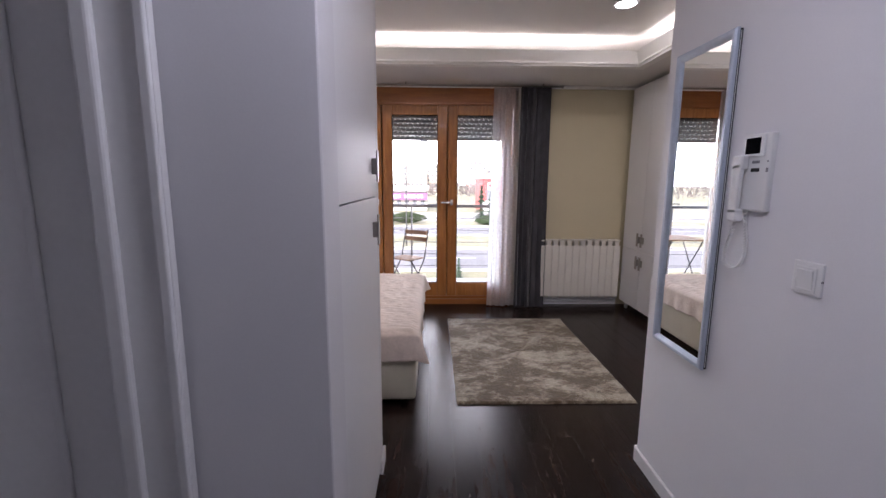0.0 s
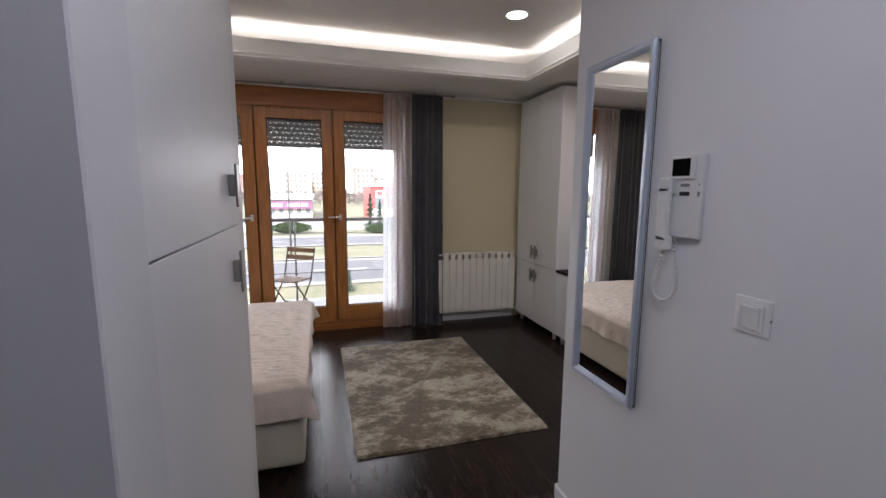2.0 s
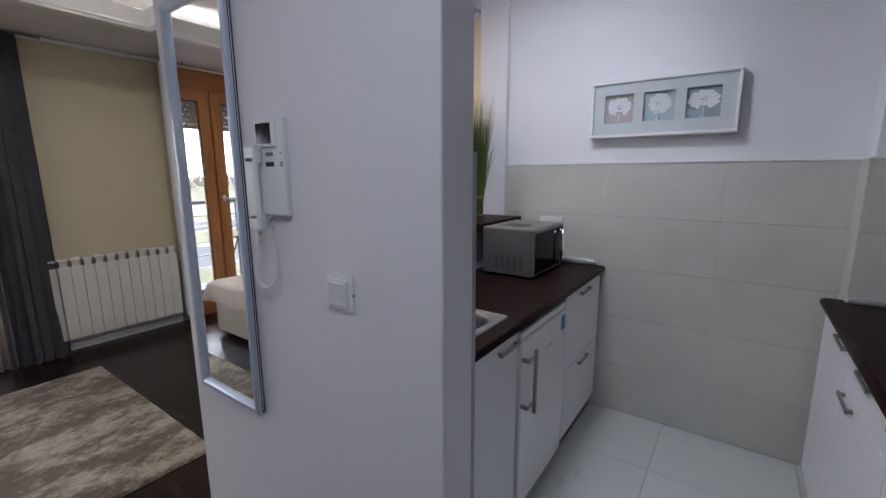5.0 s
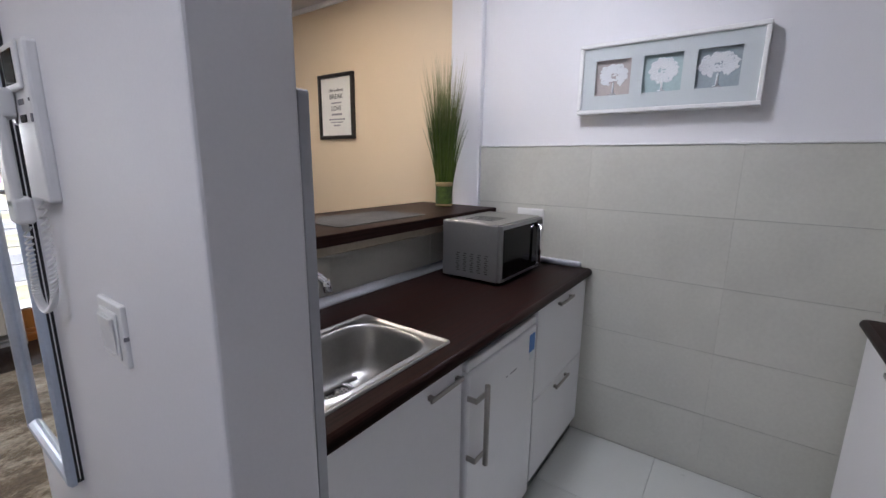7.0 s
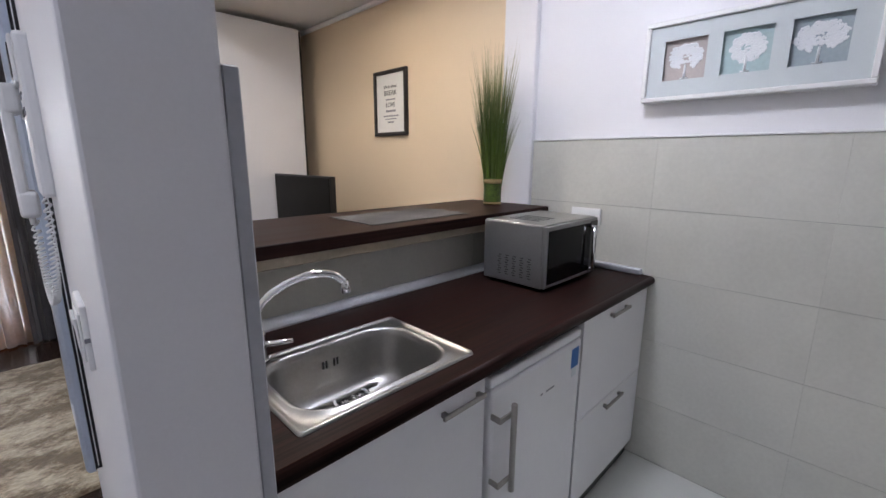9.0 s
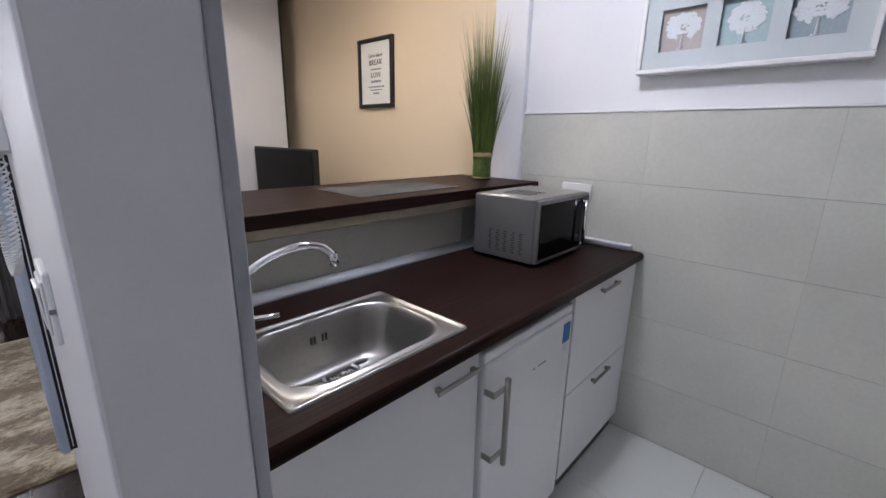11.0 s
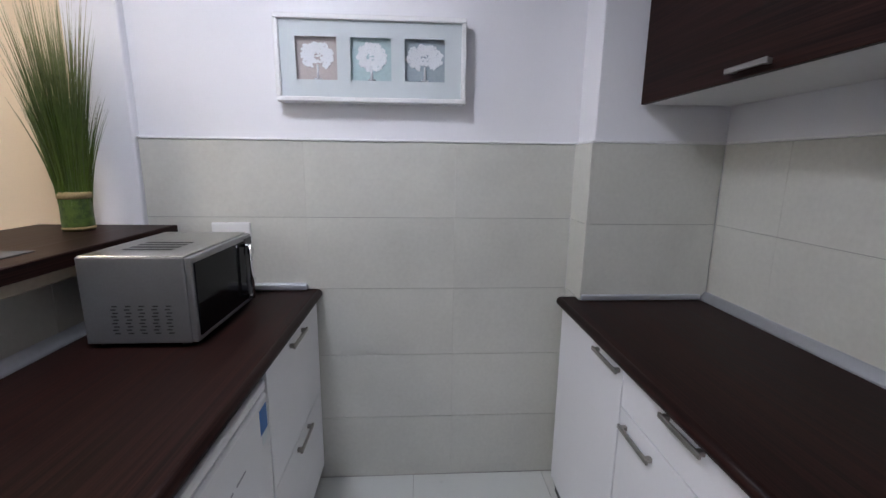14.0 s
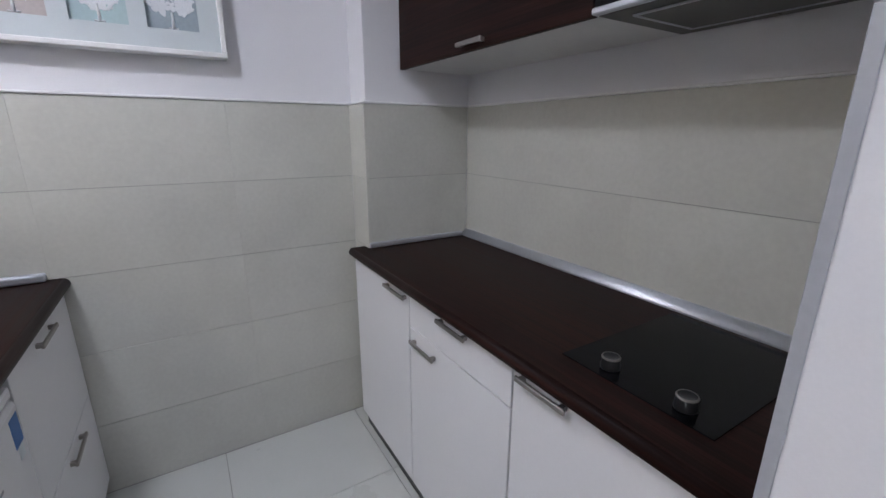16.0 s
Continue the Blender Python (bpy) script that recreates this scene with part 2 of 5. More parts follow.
TAUPE = material("taupe_print", (0.45, 0.405, 0.39), 0.8, vary=0.05, fine=90, bump=0.03)
AQUA = material("aqua_print", (0.41, 0.53, 0.55), 0.8, vary=0.05, fine=90, bump=0.03)
SLATE = material("slate_print", (0.34, 0.40, 0.44), 0.8, vary=0.06, fine=90, bump=0.03)
TREEWHITE = material("white_relief", (0.72, 0.74, 0.76), 0.8, vary=0.03, fine=200, bump=0.1)
MAT = material("grey_woven_mat", (0.085, 0.080, 0.076), 0.8, gloss=0.2, vary=0.2, fine=320, bump=0.5)
BLUE = material("blue_label", (0.03, 0.14, 0.42), 0.5, vary=0.04, bump=0)
GREYMARK = material("grey_marking", (0.22, 0.22, 0.24), 0.5, vary=0.05, bump=0)
SLAT = material("oiled_slat_wood", (0.22, 0.13, 0.07), 0.6, vary=0.2, scale=8, fine=50, stretch=(1, 8, 8), bump=0.15)
CONCRETE = material("pale_balcony_tile", (0.62, 0.61, 0.58), 0.7, vary=0.06, scale=3, fine=60, bump=0.15)
FACADE = material("house_render", (0.62, 0.60, 0.55), 0.85, vary=0.04, scale=2, fine=80, bump=0.15)
RUG = material("rug_pile", (0.385, 0.345, 0.265), 0.95, vary=0.34, scale=2.3, fine=46, stretch=(0.9, 1.45, 1), bump=1.0, second=(0.105, 0.075, 0.042),
               spread=(0.465, 0.56), bump_scale=150, sheen=0.2, detail=14.0, ragged=0.81)
DIFFUSER = glowing("lamp_diffuser", (1.0, 0.97, 0.92), 8.0)
SCREEN = material("dark_screen", (0.008, 0.0075, 0.0075), 0.4, gloss=0.12, vary=0.1, bump=0)


# ---- helpers for shapes ----
def box(bm, x0, x1, y0, y1, z0, z1, bevel=0.0, steps=1, turn=None):
    """Adds a block between two corners, with softened edges; turn: a matrix applied to it."""
    one = bmesh.new()
    bmesh.ops.create_cube(one, size=1.0)
    bmesh.ops.transform(one, verts=one.verts, matrix=Matrix.Translation(((x0 + x1) / 2, (y0 + y1) / 2, (z0 + z1) / 2))
                        @ Matrix.Diagonal((abs(x1 - x0), abs(y1 - y0), abs(z1 - z0), 1)))
    if bevel:
        bmesh.ops.bevel(one, geom=one.edges[:], offset=bevel, segments=steps, profile=0.5, affect="EDGES")
    if turn is not None:
        bmesh.ops.transform(one, verts=one.verts, matrix=turn)
    join(bm, one)
    return bm


def join(bm, other):
    me = bpy.data.meshes.new("joined")
    other.to_mesh(me)
    other.free()
    bm.from_mesh(me)
    bpy.data.meshes.remove(me)


def block(*size, bevel=0.0, steps=1, turn=None):
    return box(bmesh.new(), *size, bevel=bevel, steps=steps, turn=turn)


def tube(bm, points, radius, sides=10, taper=None):
    """Adds a round rod along a line of points."""
    points = [Vector(p) for p in points]
    rings = []
    for n, p in enumerate(points):
        way = (points[min(n + 1, len(points) - 1)] - points[max(n - 1, 0)]).normalized()
        side = way.cross(Vector((0, 0, 1)))
        if side.length < 0.05:
            side = way.cross(Vector((1, 0, 0)))
        side.normalize()
        up = side.cross(way)
        r = radius * (1 + (taper - 1) * n / (len(points) - 1)) if taper is not None else radius
        rings.append([bm.verts.new(p + r * (math.cos(a) * side + math.sin(a) * up))
                      for a in (2 * math.pi * k / sides for k in range(sides))])
    for a, b in zip(rings, rings[1:]):
        for k in range(sides):
            bm.faces.new((a[k], a[(k + 1) % sides], b[(k + 1) % sides], b[k])).smooth = True
    bm.faces.new(rings[0][::-1])
    bm.faces.new(rings[-1])
    return bm


def turned(bm, profile, x, y, z, sides=24, cap=True):
    """Adds a body turned round the upright axis: profile is pairs of radius and height."""
    rings = [[bm.verts.new((x + r * math.cos(2 * math.pi * k / sides), y + r * math.sin(2 * math.pi * k / sides), z + h))
              for k in range(sides)] for r, h in profile]
    for a, b in zip(rings, rings[1:]):
        for k in range(sides):
            bm.faces.new((a[k], a[(k + 1) % sides], b[(k + 1) % sides], b[k])).smooth = True
    if cap:
        bm.faces.new(rings[0][::-1])
        bm.faces.new(rings[-1])
    return bm


def sheet(columns, rows, place, closed=False):
    """A grid of points given by place(u, v), u and v from 0 to 1."""
    bm = bmesh.new()
    grid = [[bm.verts.new(place(a / columns, b / rows)) for a in range(columns + 1)] for b in range(rows + 1)]
    for b in range(rows):
        for a in range(columns):
            bm.faces.new((grid[b][a], grid[b][a + 1], grid[b + 1][a + 1], grid[b + 1][a])).smooth = True
    return bm


def mesh_of(name, bm, mat, origin=(0, 0, 0)):
    me = bpy.data.meshes.new(name)
    bmesh.ops.recalc_face_normals(bm, faces=bm.faces[:])
    bm.to_mesh(me)
    bm.free()
    me.transform(Matrix.Translation(-Vector(origin)))
    me.materials.append(mat)
    return me


def thing(name, x, y, z, label, category, group="", kind=""):
    ob = new(name)
    ob.empty_display_size = 0.1
    ob.location = (x, y, z)
    return tagged(ob, label, category, group, kind)


def root_place(ob):
    while ob.parent:
        ob = ob.parent
    return ob.location


def part(name, bm, mat, parent, label=""):
    ob = new(name, mesh_of(name, bm, mat, root_place(parent)))
    ob.parent = parent
    return tagged(ob, label)


def structure(name, bm, mat, label, category):
    return tagged(new(name, mesh_of(name, bm, mat)), label, category, kind="structure")


def single(name, bm, mat, x, y, z, label, category, group=""):
    ob = new(name, mesh_of(name, bm, mat, (x, y, z)))
    ob.location = (x, y, z)
    return tagged(ob, label, category, group)


def lettering(text, size, m, mat, parent, name="lettering"):
    """Flat letters; m: where their middle lies and how they are turned."""
    curve = bpy.data.curves.new(name, "FONT")
    curve.body, curve.size, curve.align_x, curve.align_y, curve.extrude = text, size, "CENTER", "CENTER", 0.0006
    ob = bpy.data.objects.new(name, curve)
    scene.collection.objects.link(ob)
    me = bpy.data.meshes.new_from_object(ob.evaluated_get(bpy.context.evaluated_depsgraph_get()))
    bpy.data.objects.remove(ob)
    me.transform(Matrix.Translation(-Vector(root_place(parent))) @ m)
    me.materials.clear()
    me.materials.append(mat)
    out = new(name, me)
    out.parent = parent
    return out


piece_meshes = {}


def piece(name, parent, mat, x0, x1, y0, y1, z0, z1, bevel=0.002):
    """One tile or plank: an object of its own on a mesh shared with those of its size."""
    key = (name, mat.name, round(x1 - x0, 3), round(y1 - y0, 3), round(z1 - z0, 3))
    if key not in piece_meshes:
        a, b, c = (v / 2 for v in key[2:])
        piece_meshes[key] = mesh_of(name, block(-a, a, -b, b, -c, c, bevel=bevel), mat)
    ob = new(name, piece_meshes[key])
    ob.location = ((x0 + x1) / 2, (y0 + y1) / 2, (z0 + z1) / 2)
    ob.parent = parent
    return ob


# ---- the shell ----
NORTH, EAST, WEST = 5.12, 3.29, -1.95
TOP = 2.95
partition = block(1.368, 1.484, 1.113, 2.268, 0, TOP, bevel=0.004, steps=2)
for v in partition.verts:
    if v.co.x < 1.42:
        v.co.x += 0.010 * (v.co.y - 1.104)  # the hall face runs slightly out of square
wall_partition = structure("wall_partition", partition, WHITE_WALL,
                           "white painted partition wall with a rounded edge", "wall")
wall_stub = structure("wall_stub", block(1.46, 1.581, -0.285, 0.32, 0, TOP, bevel=0.004, steps=2), WHITE_WALL,
                      "white painted wall end beside the hob worktop", "wall")
wall_hall_east = structure("wall_hall_east", block(1.46, 1.59, -1.3, -0.287, 0, TOP), WHITE_WALL, "white painted hall wall", "wall")
wall_hall_south = structure("wall_hall_south", block(-1.33, 1.62, -1.43, -1.302, 0, TOP), WHITE_WALL, "white painted hall end wall", "wall")
wall_hall_west = structure("wall_hall_west", block(-1.33, -1.2, -1.3, 1.17, 0, TOP), WHITE_WALL, "white painted hall side wall", "wall")
shell = bmesh.new()
box(shell, -0.30, 0.074, 1.185, 1.338, 0, TOP, bevel=0.003)
box(shell, -1.33, -1.09, 1.172, 1.318, 0, TOP)
box(shell, -1.09, -0.30, 1.172, 1.318, 2.07, TOP)
wall_door_niche = structure("wall_door_niche", shell, WHITE_WALL, "white painted wall round an inner door", "wall")
wall_room_south = structure("wall_room_south", block(-2.07, 0.052, 2.165, 2.285, 0, TOP, bevel=0.003), WHITE_WALL,
                            "white painted wall end behind the hall cabinet", "wall")
wall_closet = structure("wall_closet", block(-0.66, -0.53, 1.34, 2.163, 0, TOP), WHITE_WALL, "white painted wall behind the hall cabinet", "wall")
wall_kitchen_east = structure("wall_kitchen_east", block(EAST, 3.42, -0.42, 1.938, 0, TOP), WHITE_WALL,
                              "white painted kitchen wall above tiles", "wall")
wall_pilaster = structure("wall_pilaster", block(3.258, 3.42, 1.94, 2.138, 0, TOP, bevel=0.004), WHITE_WALL,
                          "white painted strip of wall at the bar's end", "wall")
wall_room_east = structure("wall_room_east", block(EAST, 3.42, 2.14, NORTH, 0, TOP), PEACH_WALL, "peach painted living room wall", "wall")
wall_kitchen_south = structure("wall_kitchen_south", block(1.592, EAST - 0.002, -0.42, -0.287, 0, TOP), WHITE_WALL,
                               "white painted kitchen wall above tiles", "wall")
wall_column = structure("wall_column", block(3.121, EAST - 0.002, -0.285, 0.222, 0, TOP, bevel=0.003), WHITE_WALL,
                        "white painted boxed-in column in the kitchen corner", "wall")
wall_room_west = structure("wall_room_west", block(-2.07, WEST, 2.287, NORTH, 0, TOP), PEACH_WALL, "peach painted living room wall", "wall")
WIN0, WIN1 = -0.98, 1.21
shell = bmesh.new()
box(shell, -2.07, WIN0 - 0.04, NORTH, 5.40, 0, TOP)
box(shell, WIN1 + 0.04, 3.42, NORTH, 5.40, 0, TOP)
box(shell, WIN0 - 0.04, WIN1 + 0.04, NORTH, 5.40, 2.515, TOP)
wall_north = structure("wall_north", shell, BEIGE_WALL, "pale beige window wall of the living room", "wall")

floor_base = structure("floor", block(-2.07, 3.42, -1.43, 5.40, -0.20, -0.012), GROUT, "screed under planks and tiles", "floor")
structure("threshold", block(1.425, 1.46, 0.32, 1.10, -0.012, 0.004, bevel=0.002), ALU, "aluminium strip between planks and tiles", "threshold")

# ceilings: the flat soffit with a lit cove round the raised middle
CX0, CX1, CY0, CY1 = -1.17, 2.17, 2.67, 4.28
shell = bmesh.new()
box(shell, -2.07, 3.42, CY1 + 0.10, NORTH + 0.1, SOFFIT, SOFFIT + 0.05)
box(shell, -2.07, 3.42, 2.14, CY0 - 0.10, SOFFIT, SOFFIT + 0.05)
box(shell, CX1 + 0.10, 3.42, CY0 - 0.10, CY1 + 0.10, SOFFIT, SOFFIT + 0.05)
box(shell, -2.07, CX0 - 0.10, CY0 - 0.10, CY1 + 0.10, SOFFIT, SOFFIT + 0.05)
structure("ceiling_soffit", shell, CEILING, "off-white lowered ceiling border", "ceiling")
structure("ceiling_room", block(-2.07, 3.42, 2.14, 5.40, CEIL, CEIL + 0.1), CEILING, "off-white raised ceiling", "ceiling")
structure("ceiling_kitchen", block(1.37, 3.42, -0.42, 2.138, KCEIL, KCEIL + 0.1), CEILING, "white kitchen ceiling", "ceiling")
structure("ceiling_hall", block(-1.33, 1.368, -1.43, 2.138, KCEIL, KCEIL + 0.1), CEILING, "white hall ceiling", "ceiling")


def cornice():
    """The moulding round the cove: a stepped lip that leans inwards, mitred at the corners."""
    profile = [(0.10, 0.0), (0.018, 0.0), (0.012, 0.012), (0.0, 0.02), (0.006, 0.035), (-0.028, 0.12), (-0.022, 0.128), (-0.012, 0.128), (0.03, 0.052), (0.10, 0.050)]
    bm = bmesh.new()
    rings = []
    for d, h in profile:
        rings.append([bm.verts.new(p) for p in ((CX0 - d, CY0 - d, SOFFIT - 0.004 + h), (CX1 + d, CY0 - d, SOFFIT - 0.004 + h),
                                                (CX1 + d, CY1 + d, SOFFIT - 0.004 + h), (CX0 - d, CY1 + d, SOFFIT - 0.004 + h))])
    for a, b in zip(rings, rings[1:] + rings[:1]):
        for k in range(4):
            bm.faces.new((a[k], a[(k + 1) % 4], b[(k + 1) % 4], b[k]))
    return bm


structure("cornice", cornice(), CORNICE, "white plaster cove moulding hiding a light strip", "moulding")
crown = bmesh.new()
for x0, x1, y0, y1 in ((-1.93, EAST, NORTH - 0.03, NORTH - 0.002), (EAST - 0.03, EAST - 0.002, 2.16, NORTH - 0.032)):
    box(crown, x0, x1, y0, y1, SOFFIT - 0.035, SOFFIT - 0.002, bevel=0.01, steps=2)
structure("crown_trim", crown, CORNICE, "thin white moulding where walls meet the ceiling", "moulding")

# skirting boards
skirt = bmesh.new()
for x0, x1, y0, y1 in ((1.352, 1.368, 1.108, 2.268), (1.371, 1.482, 2.269, 2.283), (0.053, 0.067, 2.165, 2.299), (-1.9, 0.052, 2.286, 2.300),
                       (1.27, 2.5, NORTH - 0.014, NORTH), (-1.93, WIN0 - 0.06, NORTH - 0.014, NORTH), (0.075, 0.089, 1.185, 1.336),
                       (-0.20, 0.074, 1.170, 1.184), (1.445, 1.459, -1.29, 0.318)):
    box(skirt, x0, x1, y0, y1, 0, 0.075, bevel=0.004)
for v in skirt.verts:
    if 1.34 < v.co.x < 1.365 and v.co.y > 1.1:
        v.co.x += 0.010 * (v.co.y - 1.104)
structure("baseboard", skirt, TRIM, "white skirting board", "baseboard")

# ---- inner door in the hall niche ----
door = tagged(new("door_1", mesh_of("door_1", block(-1.07, -0.365, 1.195, 1.235, 0.01, 2.05, bevel=0.003), TRIM)), "plain white inner door, closed",
              "door", kind="structure")
frame_bm = bmesh.new()
box(frame_bm, -0.372, -0.235, 1.150, 1.1715, 0, 2.13, bevel=0.004, steps=2)
box(frame_bm, -0.372, -0.331, 1.130, 1.1505, 0, 2.13, bevel=0.009, steps=3)
box(frame_bm, -0.258, -0.235, 1.138, 1.1505, 0, 2.13, bevel=0.005, steps=3)
box(frame_bm, -1.22, -1.085, 1.150, 1.1715, 0, 2.13, bevel=0.006, steps=2)
box(frame_bm, -1.085, -0.372, 1.150, 1.1715, 2.05, 2.13, bevel=0.006, steps=2)
box(frame_bm, -0.366, -0.302, 1.1725, 1.317, 0, 2.06)
part("door_frame", frame_bm, TRIM, door)
bead = bmesh.new()
for z0, z1 in ((0.16, 1.92),):
    for a in ((-0.555, -0.535, z0, z1), (-0.90, -0.88, z0, z1), (-0.88, -0.555, z0, z0 + 0.02), (-0.88, -0.555, z1 - 0.02, z1)):
        box(bead, a[0], a[1], 1.185, 1.1955, a[2], a[3], bevel=0.004, steps=2)
part("panel_bead", bead, TRIM, door)


# ---- tiles on the kitchen walls ----
tile_random = random.Random(21)


def tile_row(parent, axis, at, depth, a0, a1, z0, z1, first, step=0.60):
    """One row of tiles on a wall: axis is the way that the row runs, at the face, depth its thickness towards the wall."""
    a, cuts = first, [a0]
    while a < a1 - 0.02:
        if a > a0 + 0.02:
            cuts.append(a)
        a += step
    cuts.append(a1)
    for lo, hi in zip(cuts, cuts[1:]):
        lo, hi = lo + 0.0002, hi - 0.0002
        face = at - math.copysign(0.0013 * tile_random.random(), depth)  # tiles stand slightly uneven
        if axis == "y":
            piece("wall_tile", parent, TILE, min(face, face + depth), max(face, face + depth), lo, hi, z0 + 0.0009, z1 - 0.0009, 0.0008)
        else:
            piece("wall_tile", parent, TILE, lo, hi, min(face, face + depth), max(face, face + depth), z0 + 0.0009, z1 - 0.0009, 0.0008)


def bed_joint(name, *size):
    return structure(name, block(*size), GROUT, "grey grout behind the wall tiles", "grout")


for n in range(5):
    tile_row(wall_kitchen_east, "y", 3.277, 0.0125, 0.2355, 1.936, 0.3 * n, 0.3 * n + 0.3, 0.12)
for n in (3, 4):
    tile_row(wall_kitchen_south, "x", -0.2735, -0.0125, 1.604, 3.106, 0.3 * n, 0.3 * n + 0.3, 1.62)
    tile_row(wall_column, "y", 3.108, 0.0125, -0.272, 0.235, 0.3 * n, 0.3 * n + 0.3, -0.35)
    tile_row(wall_partition, "y", 1.494, -0.0115, 1.119, 1.90, 0.3 * n, min(1.492, 0.3 * n + 0.3), 1.3)
for n in range(5):
    tile_row(wall_column, "x", 0.235, -0.0125, 3.121, 3.276, 0.3 * n, 0.3 * n + 0.3, 2.9)
for n in range(3):
    tile_row(wall_partition, "y", 1.494, -0.0115, 1.119, 1.30, 0.3 * n, 0.3 * n + 0.3, 1.3)
grout = bmesh.new()
box(grout, 3.2795, 3.2898, 0.238, 1.936, 0, 1.499)
box(grout, 1.604, 3.106, -0.2865, -0.2762, 0.88, 1.499)
box(grout, 3.1106, 3.1208, -0.272, 0.232, 0.88, 1.499)
box(grout, 1.4823, 1.4915, 1.121, 1.90, 0.0, 1.491)
box(grout, 3.1212, 3.2785, 0.2222, 0.2326, 0.0, 1.499)
structure("tile_grout", grout, GROUT, "grey grout behind the wall tiles", "grout")
edge = bmesh.new()
box(edge, 3.271, 3.2895, 0.236, 1.9395, 1.5, 1.509, bevel=0.002)
box(edge, 1.604, 3.106, -0.2865, -0.270, 1.5, 1.508, bevel=0.002)
box(edge, 3.105, 3.1208, -0.270, 0.238, 1.5, 1.509, bevel=0.002)
box(edge, 3.107, 3.272, 0.2222, 0.238, 1.5, 1.509, bevel=0.002)
structure("tile_top_trim", edge, TRIM, "white trim along the top of the tiles", "trim")
edge = bmesh.new()
box(edge, 1.4835, 1.5000, 1.1140, 1.1185, 0, 1.497, bevel=0.0015)
box(edge, 1.4825, 1.496, 1.1185, 1.9, 1.492, 1.498, bevel=0.002)
box(edge, 1.574, 1.590, 0.3203, 0.3230, 0, 1.503, bevel=0.001)
box(edge, 1.5813, 1.590, 0.314, 0.3202, 0, 1.503, bevel=0.001)
structure("tile_corner_trim", edge, material("grey_edge_profile", (0.42, 0.43, 0.46), 0.6, 0.15, vary=0.04, fine=90, bump=0.02), "aluminium edge profile on the tile corners", "trim")
structure("column_corner", block(3.106, 3.1205, 0.2225, 0.2365, 0.88, 1.499, bevel=0.001), TILE, "greige tiled corner of the column", "tiles")
structure("stub_tiling", block(1.5815, 1.588, -0.272, 0.314, 0.0, 1.499), TILE, "greige tile cladding beside the hob", "tiles")


# ---- windows ----
def leaf(window, x0, x1, hinge_left):
    """One door leaf: frame of four rails, pane, seals, threshold rail, half-lowered shutter behind."""
    z0, z1, y0, y1 = 0.10, 2.275, 5.128, 5.20
    bm = bmesh.new()
    w = 0.108
    box(bm, x0 + 0.003, x0 + w, y0, y1, z0, z1, bevel=0.006, steps=2)
    box(bm, x1 - w, x1 - 0.003, y0, y1, z0, z1, bevel=0.006, steps=2)
    box(bm, x0 + w, x1 - w, y0, y1, 2.165, z1, bevel=0.006, steps=2)
    box(bm, x0 + w, x1 - w, y0, y1, z0, 0.255, bevel=0.006, steps=2)
    frame_ob = part("leaf_frame", bm, PINE, window)
    seal = bmesh.new()
    for a in ((x0 + w, x0 + w + 0.007, 0.255, 2.165), (x1 - w - 0.007, x1 - w, 0.255, 2.165), (x0 + w, x1 - w, 2.158, 2.165), (x0 + w, x1 - w, 0.255, 0.262)):
        box(seal, a[0], a[1], y0 + 0.012, y0 + 0.03, a[2], a[3])
    part("seal", seal, RUBBER, frame_ob)
    pane = part("pane", block(x0 + w - 0.01, x1 - w + 0.01, y0 + 0.034, y0 + 0.040, 0.245, 2.175), GLASS, window)
    pane.visible_shadow = False
    return frame_ob


def window_handle(parent, x, z):
    bm = bmesh.new()
    box(bm, x - 0.014, x + 0.014, 5.116, 5.1285, z - 0.032, z + 0.032, bevel=0.004, steps=2)
    tube(bm, [(x, 5.120, z), (x, 5.085, z)], 0.009)
    tube(bm, [(x + 0.005, 5.085, z), (x - 0.05, 5.083, z), (x - 0.12, 5.087, z)], 0.0095)
    part("handle", bm, PLASTIC, parent, "silver-white lever handle")


window = tagged(new("window_1", mesh_of("window_1", block(WIN0 - 0.035, WIN1 + 0.035, 5.123, 5.26, 2.285, 2.51, bevel=0.006), PINE_FLAT)),
                "honey-brown wooden balcony doors with shutter box above", "window", kind="structure")
bm = bmesh.new()
box(bm, WIN0 - 0.035, WIN1 + 0.035, 5.112, 5.123, 2.265, 2.292, bevel=0.003)
part("shutter_box_ledge", bm, PINE_FLAT, window)
bm = bmesh.new()
box(bm, WIN0 - 0.035, WIN0, 5.13, 5.25, 0.0, 2.283, bevel=0.005)
box(bm, WIN1, WIN1 + 0.035, 5.13, 5.25, 0.0, 2.283, bevel=0.005)
part("window_frame", bm, PINE, window)
bm = bmesh.new()
box(bm, WIN0, WIN1, 5.118, 5.26, -0.005, 0.06, bevel=0.008, steps=2)
box(bm, WIN0, WIN1, 5.128, 5.26, 0.062, 0.098, bevel=0.006, steps=2)
part("window_sill", bm, PINE_FLAT, window)
bm = bmesh.new()
for x in (-0.2585, 0.475):
    box(bm, x - 0.03, x + 0.03, 5.201, 5.25, 0.10, 2.283, bevel=0.003)
part("mullion", bm, PINE, window)
LEAVES = ((-0.98, -0.262), (-0.255, 0.473), (0.477, 1.205))
for n, (x0, x1) in enumerate(LEAVES):
    frame_ob = leaf(window, x0, x1, n)
    if n != 1:
        window_handle(frame_ob, (x0 + 0.05) if n else (x1 - 0.05), 1.20)
